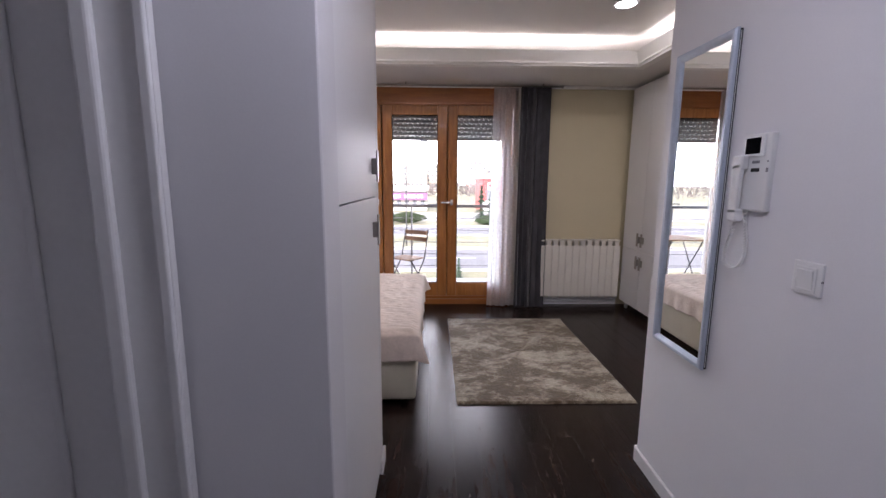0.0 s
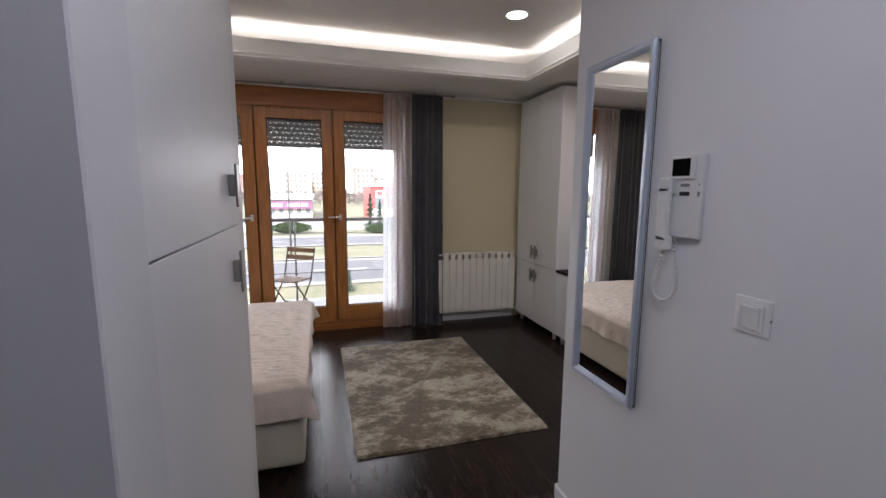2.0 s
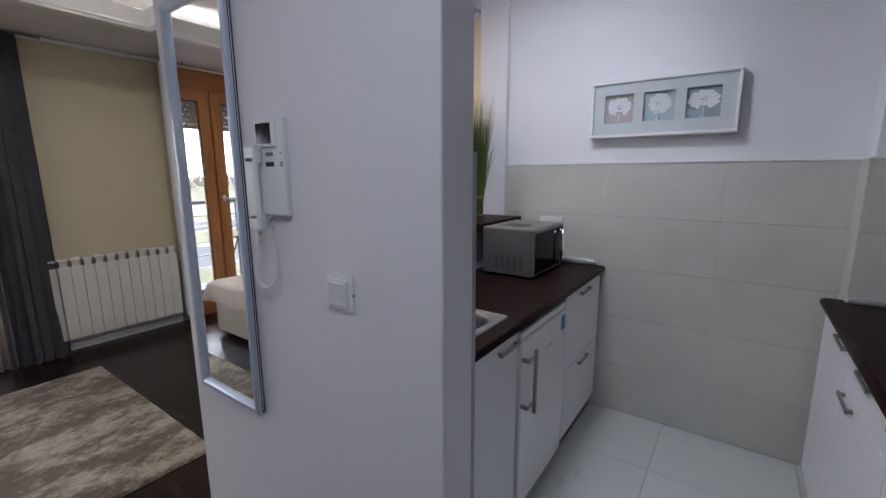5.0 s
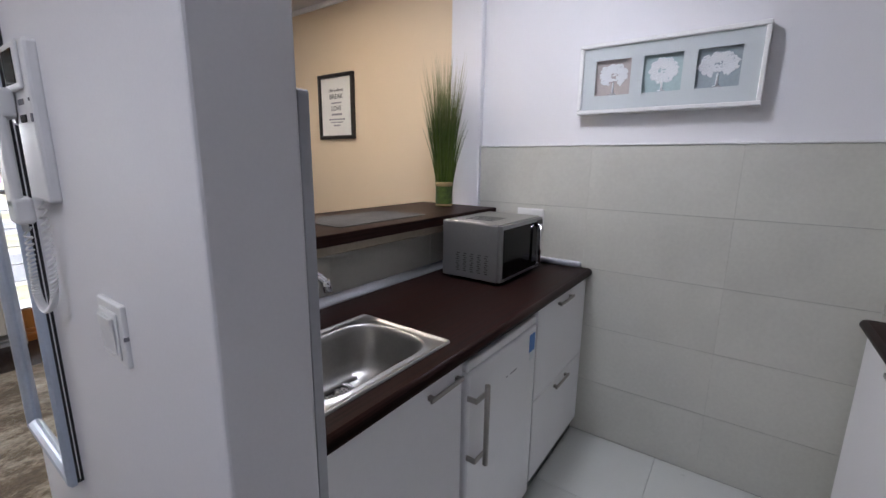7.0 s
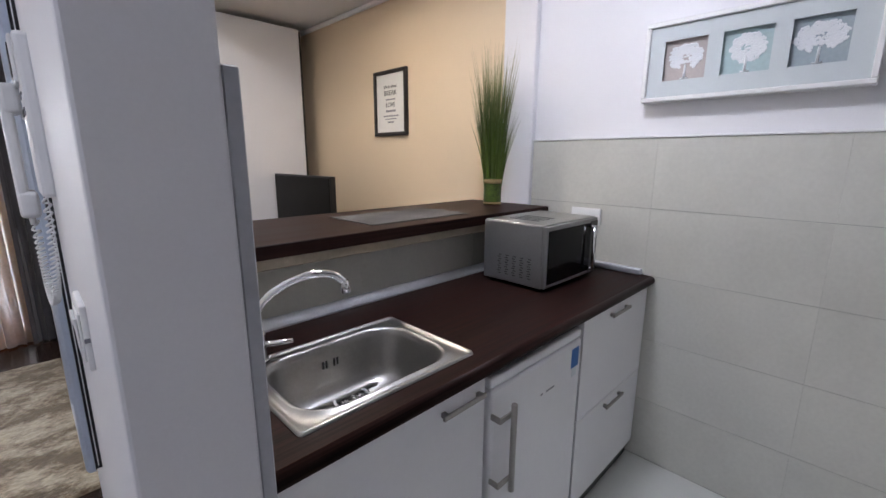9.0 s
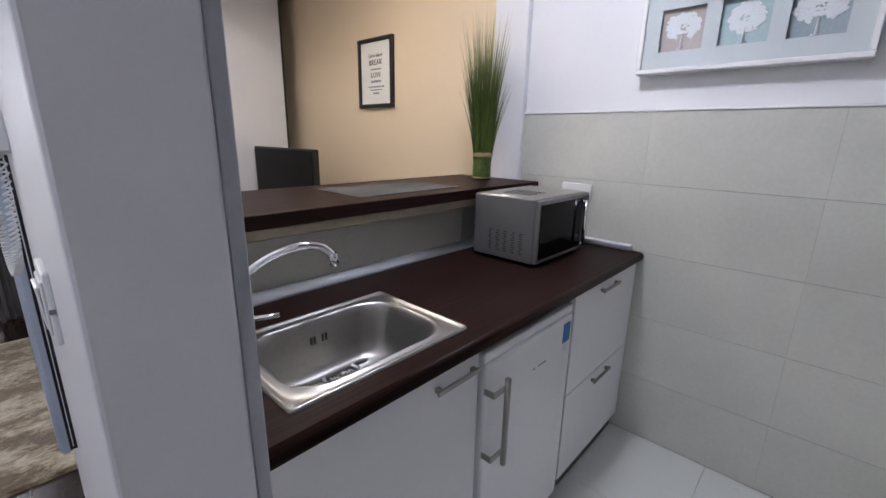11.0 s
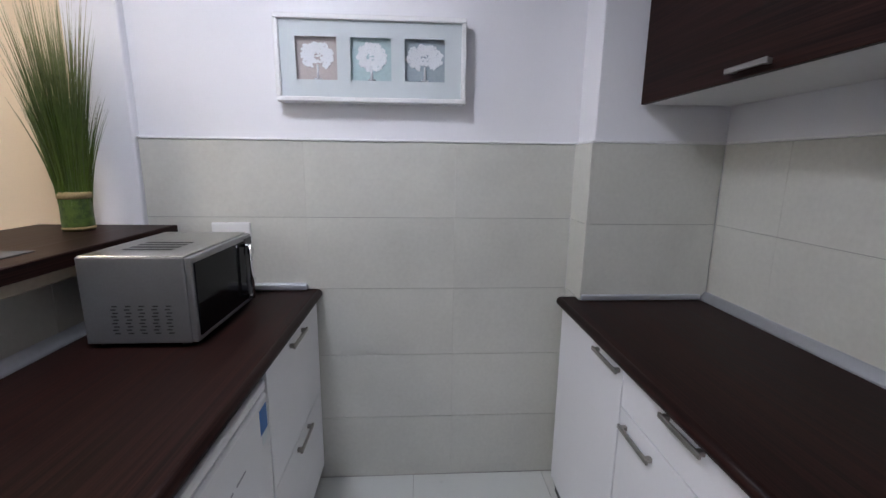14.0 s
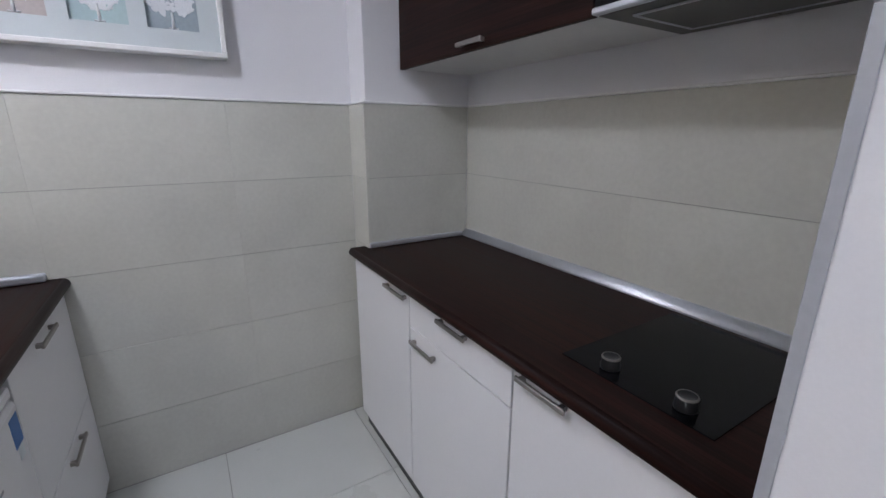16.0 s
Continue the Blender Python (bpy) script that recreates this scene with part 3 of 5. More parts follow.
for n, (x0, x1) in enumerate(LEAVES):
    z = 1.905
    while z < 2.28:
        bm = bmesh.new()
        last = z < 1.91
        box(bm, x0 + 0.06, x1 - 0.06, 5.285, 5.297, z, z + (0.053 if last else 0.0468), bevel=0.004)
        slat = part("shutter_slat", bm, SHUTTER, window)
        z += 0.054 if last else 0.0475
# small emissive patches on the slats imitate daylight showing through
bm = bmesh.new()
for x0, x1 in LEAVES:
    z = 1.905 + 0.054 - 0.0035
    row = 0
    while z < 2.2:
        x = x0 + 0.13 + 0.028 * (row % 2)
        while x < x1 - 0.1:
            box(bm, x, x + 0.013, 5.2835, 5.2845, z - 0.012, z - 0.004)
            x += 0.056
        z += 0.0475
        row += 1
part("shutter_slit_glow", bm, glowing("painted_daylight", (0.85, 0.95, 0.9), 0.5), window, "small glowing patches standing in for daylight at the shutter slits")


# ---- living room things ----
def folds(x0, x1, y, z0, z1, waves, depth, seed, flare=0.0, steps=110):
    rnd = random.Random(seed)
    phase = [rnd.uniform(0, 6.28) for _ in range(4)]

    def place(u, v):
        fall = 1 - v
        wide = 1 + flare * (1 - v)
        x = (x0 + x1) / 2 + (u - 0.5) * (x1 - x0) * wide
        a = waves * 2 * math.pi * u
        off = math.sin(a + phase[0]) + 0.45 * math.sin(1.7 * a + phase[1] + 1.2 * fall) + 0.25 * math.sin(0.5 * a + phase[2])
        sway = 0.006 * math.sin(3 * v + phase[3])
        return (x + 0.012 * math.cos(a * 1.3 + phase[1]), y + depth * (0.55 + 0.45 * fall) * off + sway, z0 + (z1 - z0) * v)

    return sheet(steps, 26, place)


def curtain(name, x0, x1, y, mat, waves, depth, seed, label, flare=0.0, lift=0.012):
    ob = thing(name, (x0 + x1) / 2, y, lift, label, "curtain", "curtains at the balcony doors")
    part("cloth", folds(x0, x1, y, lift, 2.43, waves, depth, seed, flare), mat, ob)
    part("heading_tape", folds(x0 + 0.004, x1 - 0.004, y - 0.004, 2.39, 2.442, waves, depth * 0.55, seed), mat, ob)
    return ob


curtain("sheer_curtain", 0.985, 1.27, 5.02, SHEER, 5, 0.020, 3, "white sheer voile curtain, drawn aside, touching the floor", 0.22)
curtain("dark_curtain", 1.255, 1.585, 4.985, DRAPE, 5, 0.024, 5, "charcoal grey heavy curtain gathered beside the radiator", 0.06)
curtain("sheer_curtain", -1.05, -0.74, 5.02, SHEER, 5, 0.020, 7, "white sheer voile curtain, drawn aside", 0.15)
curtain("dark_curtain", -1.42, -1.05, 4.985, DRAPE, 5, 0.024, 9, "charcoal grey heavy curtain gathered beside the window", 0.06)
rod = thing("curtain_rod", 0.1, 5.01, 2.46, "slim grey curtain rod hung from the ceiling on short brackets", "curtain rod")
bm = bmesh.new()
tube(bm, [(-1.55, 5.01, 2.452), (1.70, 5.01, 2.452)], 0.009)
part("rod", bm, NICKEL, rod)
for x in (-1.3, 0.02, 1.50):
    bm = bmesh.new()
    tube(bm, [(x, 5.01, 2.460), (x, 5.01, 2.484)], 0.006)
    part("bracket", bm, NICKEL, rod)
for x in (-1.56, 1.70):
    bm = bmesh.new()
    tube(bm, [(x - 0.012, 5.01, 2.452), (x + 0.022, 5.01, 2.452)], 0.013)
    part("finial", bm, NICKEL, rod)

# radiator
radiator = thing("radiator", 1.98, 5.04, 0.10, "cream enamelled aluminium radiator of narrow sections under the beige wall", "radiator")
for n in range(12):
    x = 1.520 + 0.079 * n
    bm = bmesh.new()
    box(bm, x + 0.001, x + 0.0785, 5.000, 5.012, 0.125, 0.725, bevel=0.005, steps=2)
    box(bm, x + 0.022, x + 0.057, 5.012, 5.085, 0.125, 0.76)
    box(bm, x + 0.004, x + 0.075, 5.002, 5.088, 0.768, 0.790, bevel=0.006, steps=2)
    box(bm, x + 0.016, x + 0.063, 5.008, 5.080, 0.725, 0.770)
    box(bm, x + 0.008, x + 0.071, 5.020, 5.085, 0.105, 0.135, bevel=0.006)
    part("section", bm, RADIATOR, radiator)
bm = bmesh.new()
box(bm, 1.50, 1.521, 5.022, 5.062, 0.735, 0.772, bevel=0.008)
tube(bm, [(1.50, 5.042, 0.752), (1.475, 5.042, 0.752)], 0.014)
part("valve", bm, BLACK, radiator, "small dark end valve")
bm = bmesh.new()
for x in (1.60, 2.35):
    part("wall_bracket", block(x, x + 0.03, 5.085, NORTH + 0.002, 0.62, 0.66), RADIATOR, radiator)
bm = bmesh.new()
tube(bm, [(1.55, 5.06, 0.11), (1.55, 5.06, -0.01)], 0.011)
part("pipe", bm, RADIATOR, radiator)
pipe = bmesh.new()
tube(pipe, [(1.30, 5.085, 0.055), (2.48, 5.085, 0.055)], 0.012)
box(pipe, 1.27, 2.5, 5.078, 5.104, 0.078, 0.10, bevel=0.004)
single("pipe_cover", pipe, TRIM, 1.9, 5.09, 0.04, "white pipe cover running along the skirting under the radiator", "pipe")


def bar_handle(parent, a, b, out, mat=NICKEL, width=0.014):
    """A flat bar handle between two points, standing off its door by the vector out."""
    a, b, out = Vector(a), Vector(b), Vector(out)
    way = (b - a).normalized()
    bm = bmesh.new()
    side = way.cross(out.normalized())
    m = Matrix((way, side, out.normalized())).transposed().to_4x4()
    length = (b - a).length
    mid = (a + b) / 2
    box(bm, -length / 2, length / 2, -width / 2, width / 2, out.length - 0.008, out.length, bevel=0.002, turn=Matrix.Translation(mid) @ m)
    for s in (-1, 1):
        c = s * (length / 2 - 0.014)
        box(bm, c - 0.006, c + 0.006, -width / 2 + 0.001, width / 2 - 0.001, -0.001, out.length - 0.006, turn=Matrix.Translation(mid) @ m)
    return part("handle", bm, mat, parent, "satin nickel bar handle")


def plate_handle(parent, x, y, z, out, half):
    """An upright flat handle with a solid foot, standing off a door that faces along x."""
    bm = bmesh.new()
    box(bm, x, x + 0.75 * out, y - 0.012, y + 0.012, z - half * 0.5, z + half * 0.5, bevel=0.002)
    box(bm, x + 0.74 * out, x + out, y - 0.017, y + 0.017, z - half, z + half, bevel=0.002)
    part("handle", bm, NICKEL, parent, "broad satin nickel handle")


# tall and low white cupboards along the peach wall
FX = 2.50
tall = thing("tall_cupboard", 2.83, 4.6, 0, "tall white two-part cupboard on short legs beside the radiator", "cupboard")
bm = block(FX + 0.018, 3.150, 4.18, 5.02, 0.09, 2.44, bevel=0.002)
part("body", bm, LAMINATE, tall)
# black strip stands for the shade between cupboard and peach wall
part("back_panel", block(3.151, 3.168, 4.184, 5.016, 0.09, 2.43), BLACKWOOD, tall, "dark strip standing for the shaded gap at the wall")
for z0, z1, hz in ((0.72, 2.44, 0.84), (0.09, 0.714, 0.595)):
    for y0, y1, hy in ((4.18, 4.599, 4.56), (4.602, 5.02, 4.642)):
        door_ob = part("door", block(FX - 0.001, FX + 0.017, y0 + 0.001, y1, z0, z1, bevel=0.0015), LAMINATE, tall)
        plate_handle(door_ob, FX - 0.001, hy, hz, -0.03, 0.07)
for x, y in ((2.56, 4.25), (2.56, 4.96), (3.12, 4.25), (3.12, 4.96)):
    bm = bmesh.new()
    tube(bm, [(x, y, 0.0), (x, y, 0.092)], 0.018, taper=1.25)
    part("leg", bm, PLASTIC, tall)
low = thing("low_cupboard", 2.78, 3.5, 0, "low white sideboard with a dark top on short legs", "sideboard")
part("body", block(FX + 0.018, 3.05, 2.82, 4.177, 0.09, 0.70, bevel=0.002), LAMINATE, low)
part("top", block(FX - 0.004, 3.06, 2.81, 4.177, 0.701, 0.726, bevel=0.003), WENGE, low, "dark wenge top")
for y0, y1 in ((2.82, 3.498), (3.502, 4.177)):
    part("door", block(FX - 0.001, FX + 0.017, y0, y1, 0.09, 0.697, bevel=0.0015), LAMINATE, low)
for x, y in ((2.56, 2.9), (2.56, 4.1), (3.0, 2.9), (3.0, 4.1)):
    bm = bmesh.new()
    tube(bm, [(x, y, 0.0), (x, y, 0.092)], 0.018, taper=1.25)
    part("leg", bm, PLASTIC, low)
tv = thing("television", 2.85, 3.63, 0.726, "flat black television standing on the low sideboard", "television")
part("casing", block(2.852, 2.895, 3.28, 4.16, 0.785, 1.283, bevel=0.006, steps=2), BLACK, tv)
part("screen", block(2.848, 2.8525, 3.292, 4.148, 0.80, 1.271), SCREEN, tv)
part("back_cover", block(2.8955, 2.925, 3.38, 3.88, 0.85, 1.15, bevel=0.012), BLACK, tv)
bm = block(2.78, 2.98, 3.45, 3.81, 0.727, 0.739, bevel=0.004)
box(bm, 2.866, 2.884, 3.59, 3.67, 0.739, 0.79)
part("stand", bm, BLACK, tv)


def rug():
    rnd = random.Random(4)

    def place(u, v):
        x, y = 0.47 + 1.19 * u, 2.825 + 1.705 * v
        edge = min(u, 1 - u, v, 1 - v)
        n = noise.noise((x * 60, y * 60, 0))
        wob = 0.004 * noise.noise((x * 9, y * 9, 3))
        z = 0.016 + 0.0022 * n if edge > 0.001 else 0.001
        return (x + (wob if edge < 0.02 else 0), y + (wob if edge < 0.02 else 0), z)

    bm = sheet(150, 210, place)
    return bm


single("area_rug", rug(), RUG, 1.06, 3.67, 0.0, "beige and brown mottled low-pile rug on dark planks", "rug")

# bed
BX0, BX1, BY0, BY1 = -1.90, 0.203, 2.80, 4.47
bed = thing("bed", -0.85, 3.63, 0, "double bed with cream leatherette base, covered by a quilt", "bed")
part("base", block(BX0, BX1, BY0, BY1, 0.045, 0.335, bevel=0.025, steps=3), LEATHER, bed, "cream leatherette bed base")
part("mattress", block(BX0 + 0.02, BX1 - 0.015, BY0 + 0.02, BY1 - 0.02, 0.337, 0.492, bevel=0.045, steps=4), SHEET, bed)
for x, y in ((BX1 - 0.08, BY0 + 0.08), (BX1 - 0.08, BY1 - 0.08), (BX0 + 0.1, BY0 + 0.08), (BX0 + 0.1, BY1 - 0.08)):
    part("leg", block(x - 0.02, x + 0.02, y - 0.02, y + 0.02, 0, 0.047, bevel=0.003), BLACK, bed)


def quilt():
    over_x, over_y = 0.17, 0.165
    top = 0.506

    def place(u, v):
        s = BX0 + 0.05 + u * (BX1 - BX0 - 0.05 + over_x)
        r = BY0 - over_y + v * (BY1 - BY0 + 2 * over_y)
        dx = max(0.0, s - BX1)
        dy = max(0.0, BY0 - r, r - BY1)
        side = -1 if r < BY0 else 1
        x, y = min(s, BX1), min(max(r, BY0), BY1)
        soft = 0.0
        edge = min(BX1 - s, r - BY0, BY1 - r)
        if edge < 0.05:
            soft = -0.02 * min(1.0, (0.05 - edge) / 0.05) ** 2
        wave = 0.007 * noise.noise((s * 3.0, r * 3.0, 1)) + 0.006 * noise.noise((s * 13, r * 13, 5)) + 0.0035 * abs(math.sin(math.pi * (r + 0.045 * noise.noise((s * 4, r * 5, 7))) / 0.05)) + 0.004 * noise.noise((s * 30, r * 30, 9))
        if dx and dy:
            low = max(dx, dy) * 0.93
            out = 0.035 + 0.45 * min(dx, dy)
            return (x + out * (0.5 + 0.5 * dx / (dx + dy)), y + side * out * (0.5 + 0.5 * dy / (dx + dy)), top - 0.02 - low)
        ripple = 0.010 * math.sin(17 * (r if dx else s)) + 0.006 * math.sin(41 * (r if dx else s) + 1)
        if dx:
            return (x + 0.018 + ripple * dx / over_x, y, top - 0.02 - dx + 0.006 * math.sin(9 * r))
        if dy:
            return (x, y + side * (0.018 + ripple * dy / over_y), top - 0.02 - dy + 0.006 * math.sin(7 * s))
        return (x, y, top + wave + soft)

    bm = sheet(150, 420, place)
    return bm


cover = single("bed_quilt", quilt(), QUILT, -0.85, 3.63, 0.49, "cream quilted bedspread hanging loosely over the bed's corners", "bedspread")
thick = cover.modifiers.new("thickness", "SOLIDIFY")
thick.thickness, thick.offset = 0.008, 1.0

# air conditioner on the window wall, west of the curtains
ac = thing("air_conditioner", -1.68, 5.0, 2.05, "white wall-mounted air conditioner above the dark curtain's side", "air conditioner")
part("casing", block(-1.94, -1.46, 4.93, NORTH + 0.002, 2.06, 2.33, bevel=0.02, steps=3), PLASTIC, ac)
part("flap", block(-1.92, -1.48, 4.922, 4.931, 2.075, 2.13, bevel=0.003), TRIM, ac)
part("vent_slot", block(-1.90, -1.50, 4.926, 4.9305, 2.135, 2.142), BLACK, ac)


def downlight(x, y, z, r, name="ceiling_downlight"):
    ob = thing(name, x, y, z, "round recessed downlight with white rim, switched on; some are unseen additions", "ceiling lamp", "ceiling downlights")
    bm = bmesh.new()
    turned(bm, [(r + 0.016, -0.001), (r + 0.014, -0.007), (r + 0.004, -0.009), (r, -0.004), (r, -0.001)], x, y, z, 32)
    part("rim", bm, TRIM, ob)
    bm = bmesh.new()
    turned(bm, [(r - 0.001, -0.005), (r * 0.6, -0.0075), (0.002, -0.0085)], x, y, z, 32)
    part("diffuser", bm, DIFFUSER, ob)


downlight(1.74, 3.62, CEIL, 0.075)
downlight(-0.6, 3.62, CEIL, 0.075)
downlight(2.32, 1.46, KCEIL, 0.15)
# fitting for the assumed hall light, out of view
downlight(0.50, 0.93, KCEIL, 0.09)
# fitting for the added warm fill near the peach wall
downlight(2.45, 2.75, SOFFIT - 0.001, 0.06)

# motto frame on the peach wall
frame_thing = thing("picture_frame", EAST, 3.15, 1.78, "black-framed white motto print hung on the peach wall", "picture")
Y0, Y1, Z0, Z1, X = 2.957, 3.320, 1.568, 2.011, EAST
bm = bmesh.new()
for y0, y1, z0, z1 in ((Y0, Y1, Z0, Z0 + 0.024), (Y0, Y1, Z1 - 0.024, Z1), (Y0, Y0 + 0.024, Z0 + 0.024, Z1 - 0.024), (Y1 - 0.024, Y1, Z0 + 0.024, Z1 - 0.024)):
    box(bm, X - 0.026, X + 0.002, y0, y1, z0, z1, bevel=0.003)
part("frame", bm, BLACKWOOD, frame_thing)
part("print", block(X - 0.012, X - 0.001, Y0 + 0.02, Y1 - 0.02, Z0 + 0.02, Z1 - 0.02), PAPER, frame_thing, "white paper print with black lettering")
FACE = Matrix(((0, 0, -1, 0), (-1, 0, 0, 0), (0, 1, 0, 0), (0, 0, 0, 1)))
ym = (Y0 + Y1) / 2
for text, size, z in (("Life is about", 0.030, 1.902), ("BREAK", 0.047, 1.858), ("LOVE", 0.044, 1.778)):
    lettering(text, size, Matrix.Translation((X - 0.0127, ym, z)) @ FACE, INK, frame_thing)
for z, w, h in ((1.816, 0.11, 0.009), (1.738, 0.11, 0.014), (1.704, 0.17, 0.010), (1.684, 0.13, 0.007), (1.662, 0.07, 0.010)):
    bm = bmesh.new()
    n = 6
    for k in range(n):
        a = ym - w / 2 + w * k / n
        box(bm, X - 0.0133, X - 0.0122, a, a + w / n * 0.78, z - h / 2, z + h / 2)
    part("lettering_bar", bm, INK if h > 0.02 else GREYMARK, frame_thing)

# ---- hall things ----
hall_cabinet = thing("hall_cabinet", -0.2, 1.74, 0, "tall white hall cabinet with an upper and a lower door", "cabinet")
part("body", block(-0.525, 0.039, 1.345, 2.160, 0.0, 2.45, bevel=0.002), LAMINATE, hall_cabinet)
for z0, z1, hz in ((1.370, 2.45, 1.493), (0.06, 1.366, 1.235)):
    door_ob = part("door", block(0.041, 0.059, 1.348, 2.160, z0, z1, bevel=0.0015), LAMINATE, hall_cabinet)
    plate_handle(door_ob, 0.059, 2.035, hz, 0.026, 0.064)

mirror = thing("wall_mirror", 1.375, 1.968, 0.71, "tall narrow mirror in a silver-blue frame on the white wall", "mirror")
Y0, Y1, Z0, Z1, X = 1.801, 2.160, 0.714, 1.967, 1.369
bm = bmesh.new()


def mitred(bm, outer, inner, x_wall, x_front):
    """A picture-frame moulding in the plane x = const, with mitred corners and a rounded face."""
    steps = [(0.0, x_wall), (0.0, x_front + 0.006), (0.18, x_front), (0.55, x_front + 0.001), (0.85, x_front + 0.007), (1.0, x_front + 0.012), (1.0, x_wall)]
    rings = []
    for s, x in steps:
        y0, y1, z0, z1 = (outer[k] + s * (inner[k] - outer[k]) for k in range(4))
        rings.append([bm.verts.new(p) for p in ((x, y0, z0), (x, y1, z0), (x, y1, z1), (x, y0, z1))])
    for a, b in zip(rings, rings[1:]):
        for k in range(4):
            bm.faces.new((a[k], a[(k + 1) % 4], b[(k + 1) % 4], b[k]))
    return bm


FW = 0.031
part("frame", mitred(bm, (Y0, Y1, Z0, Z1), (Y0 + FW, Y1 - FW, Z0 + FW, Z1 - FW), X - 0.006, X - 0.022), SILVER, mirror)
back = bmesh.new()
for y0, y1, z0, z1 in ((Y0 + 0.003, Y1 - 0.003, Z0 + 0.003, Z0 + 0.02), (Y0 + 0.003, Y1 - 0.003, Z1 - 0.02, Z1 - 0.003), (Y0 + 0.003, Y0 + 0.02, Z0 + 0.02, Z1 - 0.02), (Y1 - 0.02, Y1 - 0.003, Z0 + 0.02, Z1 - 0.02)):
    box(back, X - 0.0055, X + 0.009, y0, y1, z0, z1)
part("back_frame", back, BLACK, mirror, "dark strip standing for the shaded gap at the wall of the frame")
seam = bmesh.new()
for y0, y1 in ((Y0 + 0.002, Y0 + 0.004), (Y1 - 0.004, Y1 - 0.002)):
    box(seam, X - 0.001, X + 0.001, y0, y1, Z0 + 0.01, Z1 - 0.01)
part("edge_strip", seam, TRIM, mirror, "thin pale strip along the edge")
part("glass", block(X - 0.007, X - 0.003, Y0 + FW - 0.004, Y1 - FW + 0.004, Z0 + FW - 0.004, Z1 - FW + 0.004), MIRROR, mirror)
part("backing", block(X - 0.0055, X + 0.001, Y0 + 0.01, Y1 - 0.01, Z0 + 0.01, Z1 - 0.01), CARCASS, mirror)

intercom = thing("intercom", 1.376, 1.66, 1.335, "white wall intercom with handset, small screen and coiled cord", "intercom")
bm = block(1.3555, 1.3765, 1.590, 1.700, 1.345, 1.594, bevel=0.006, steps=2)
box(bm, 1.3505, 1.3565, 1.612, 1.700, 1.520, 1.592, bevel=0.004, steps=2)
part("body", bm, PLASTIC, intercom)
part("screen", block(1.3492, 1.3512, 1.630, 1.694, 1.530, 1.581, bevel=0.0006), BLACKGLASS, intercom, "small dark display")
part("button", block(1.3540, 1.3562, 1.632, 1.664, 1.499, 1.508, bevel=0.001), GREYMARK, intercom)
part("button", block(1.3540, 1.3562, 1.630, 1.666, 1.472, 1.484, bevel=0.001), INK, intercom, "dark button")
part("button", block(1.3540, 1.3562, 1.594, 1.603, 1.471, 1.484, bevel=0.001), GREYMARK, intercom)
part("button", block(1.3540, 1.3562, 1.596, 1.601, 1.502, 1.507, bevel=0.001), GREYMARK, intercom)
bm = bmesh.new()
box(bm, 1.3270, 1.3430, 1.676, 1.722, 1.330, 1.500, bevel=0.007, steps=3)
box(bm, 1.3270, 1.3545, 1.674, 1.724, 1.478, 1.527, bevel=0.008, steps=3)
box(bm, 1.3270, 1.3545, 1.674, 1.724, 1.305, 1.352, bevel=0.008, steps=3)
handset = part("handset", bm, PLASTIC, intercom)
part("hook", block(1.3525, 1.3760, 1.690, 1.712, 1.470, 1.490, bevel=0.003), PLASTIC, intercom)
bm = bmesh.new()
tube(bm, [(1.341, 1.699, 1.309), (1.341, 1.700, 1.292)], 0.0055, 10, taper=0.7)
part("cord_plug", bm, PLASTIC, handset)
bm = bmesh.new()
points = []
for k in range(520):
    s = k / 519
    bow = math.sin(math.pi * s)
    y = 1.700 - 0.020 * s + 0.040 * math.sin(2 * math.pi * s) * (1 - 0.25 * s)
    z = 1.296 + 0.050 * s - 0.175 * bow ** 0.75
    x = 1.343 + 0.020 * s - 0.004 * bow
    w = 2 * math.pi * 58 * s
    points.append((x + 0.0052 * math.cos(w), y + 0.0052 * math.sin(w), z + 0.0020 * math.cos(w)))
tube(bm, points, 0.0020, 5)
part("cord", bm, PLASTIC, intercom, "thin coiled white cord")

switch = thing("light_switch", 1.372, 1.416, 1.17, "white square light switch on the partition wall", "switch")
part("plate", block(1.3640, 1.3725, 1.370, 1.464, 1.124, 1.218, bevel=0.003, steps=2), PLASTIC, switch)
part("inner_frame", block(1.3610, 1.3645, 1.385, 1.452, 1.133, 1.204, bevel=0.0025, steps=2), PLASTIC, switch)
rocker = bmesh.new()
box(rocker, 1.3560, 1.3615, 1.393, 1.446, 1.140, 1.196, bevel=0.002, steps=2)
for v in rocker.verts:
    v.co.x += 0.005 * (1.196 - v.co.z) / 0.056 if v.co.x < 1.359 else 0
part("rocker", rocker, PLASTIC, switch)
part("screw_cap", block(1.3635, 1.3700, 1.3692, 1.3703, 1.166, 1.172), GREYMARK, switch)

# ---- kitchen: sink side ----
structure("bar_wall", block(1.4835, 3.256, 1.905, 2.03, 0, 1.092), WHITE_WALL, "low wall carrying the bar", "wall")
bar_wall = bpy.data.objects["bar_wall"]
grout = block(1.4955, 3.2565, 1.8955, 1.9045, 0.88, 1.090)
structure("bar_grout", grout, GROUT, "grey grout behind the splashback tiles", "grout")
tile_row(bar_wall, "x", 1.8925, 0.012, 1.4955, 3.256, 0.88, 1.090, 1.55)
structure("bar_batten", block(1.4835, 3.256, 1.829, 2.03, 1.096, 1.129, bevel=0.003), material("pale_batten", (0.42, 0.36, 0.27), 0.6, vary=0.08, fine=60),
          "pale wooden batten under the bar top", "trim")
bar_top = thing("bar_top", 2.38, 2.08, 1.13, "dark wenge bar top between kitchen and living room", "bar top")
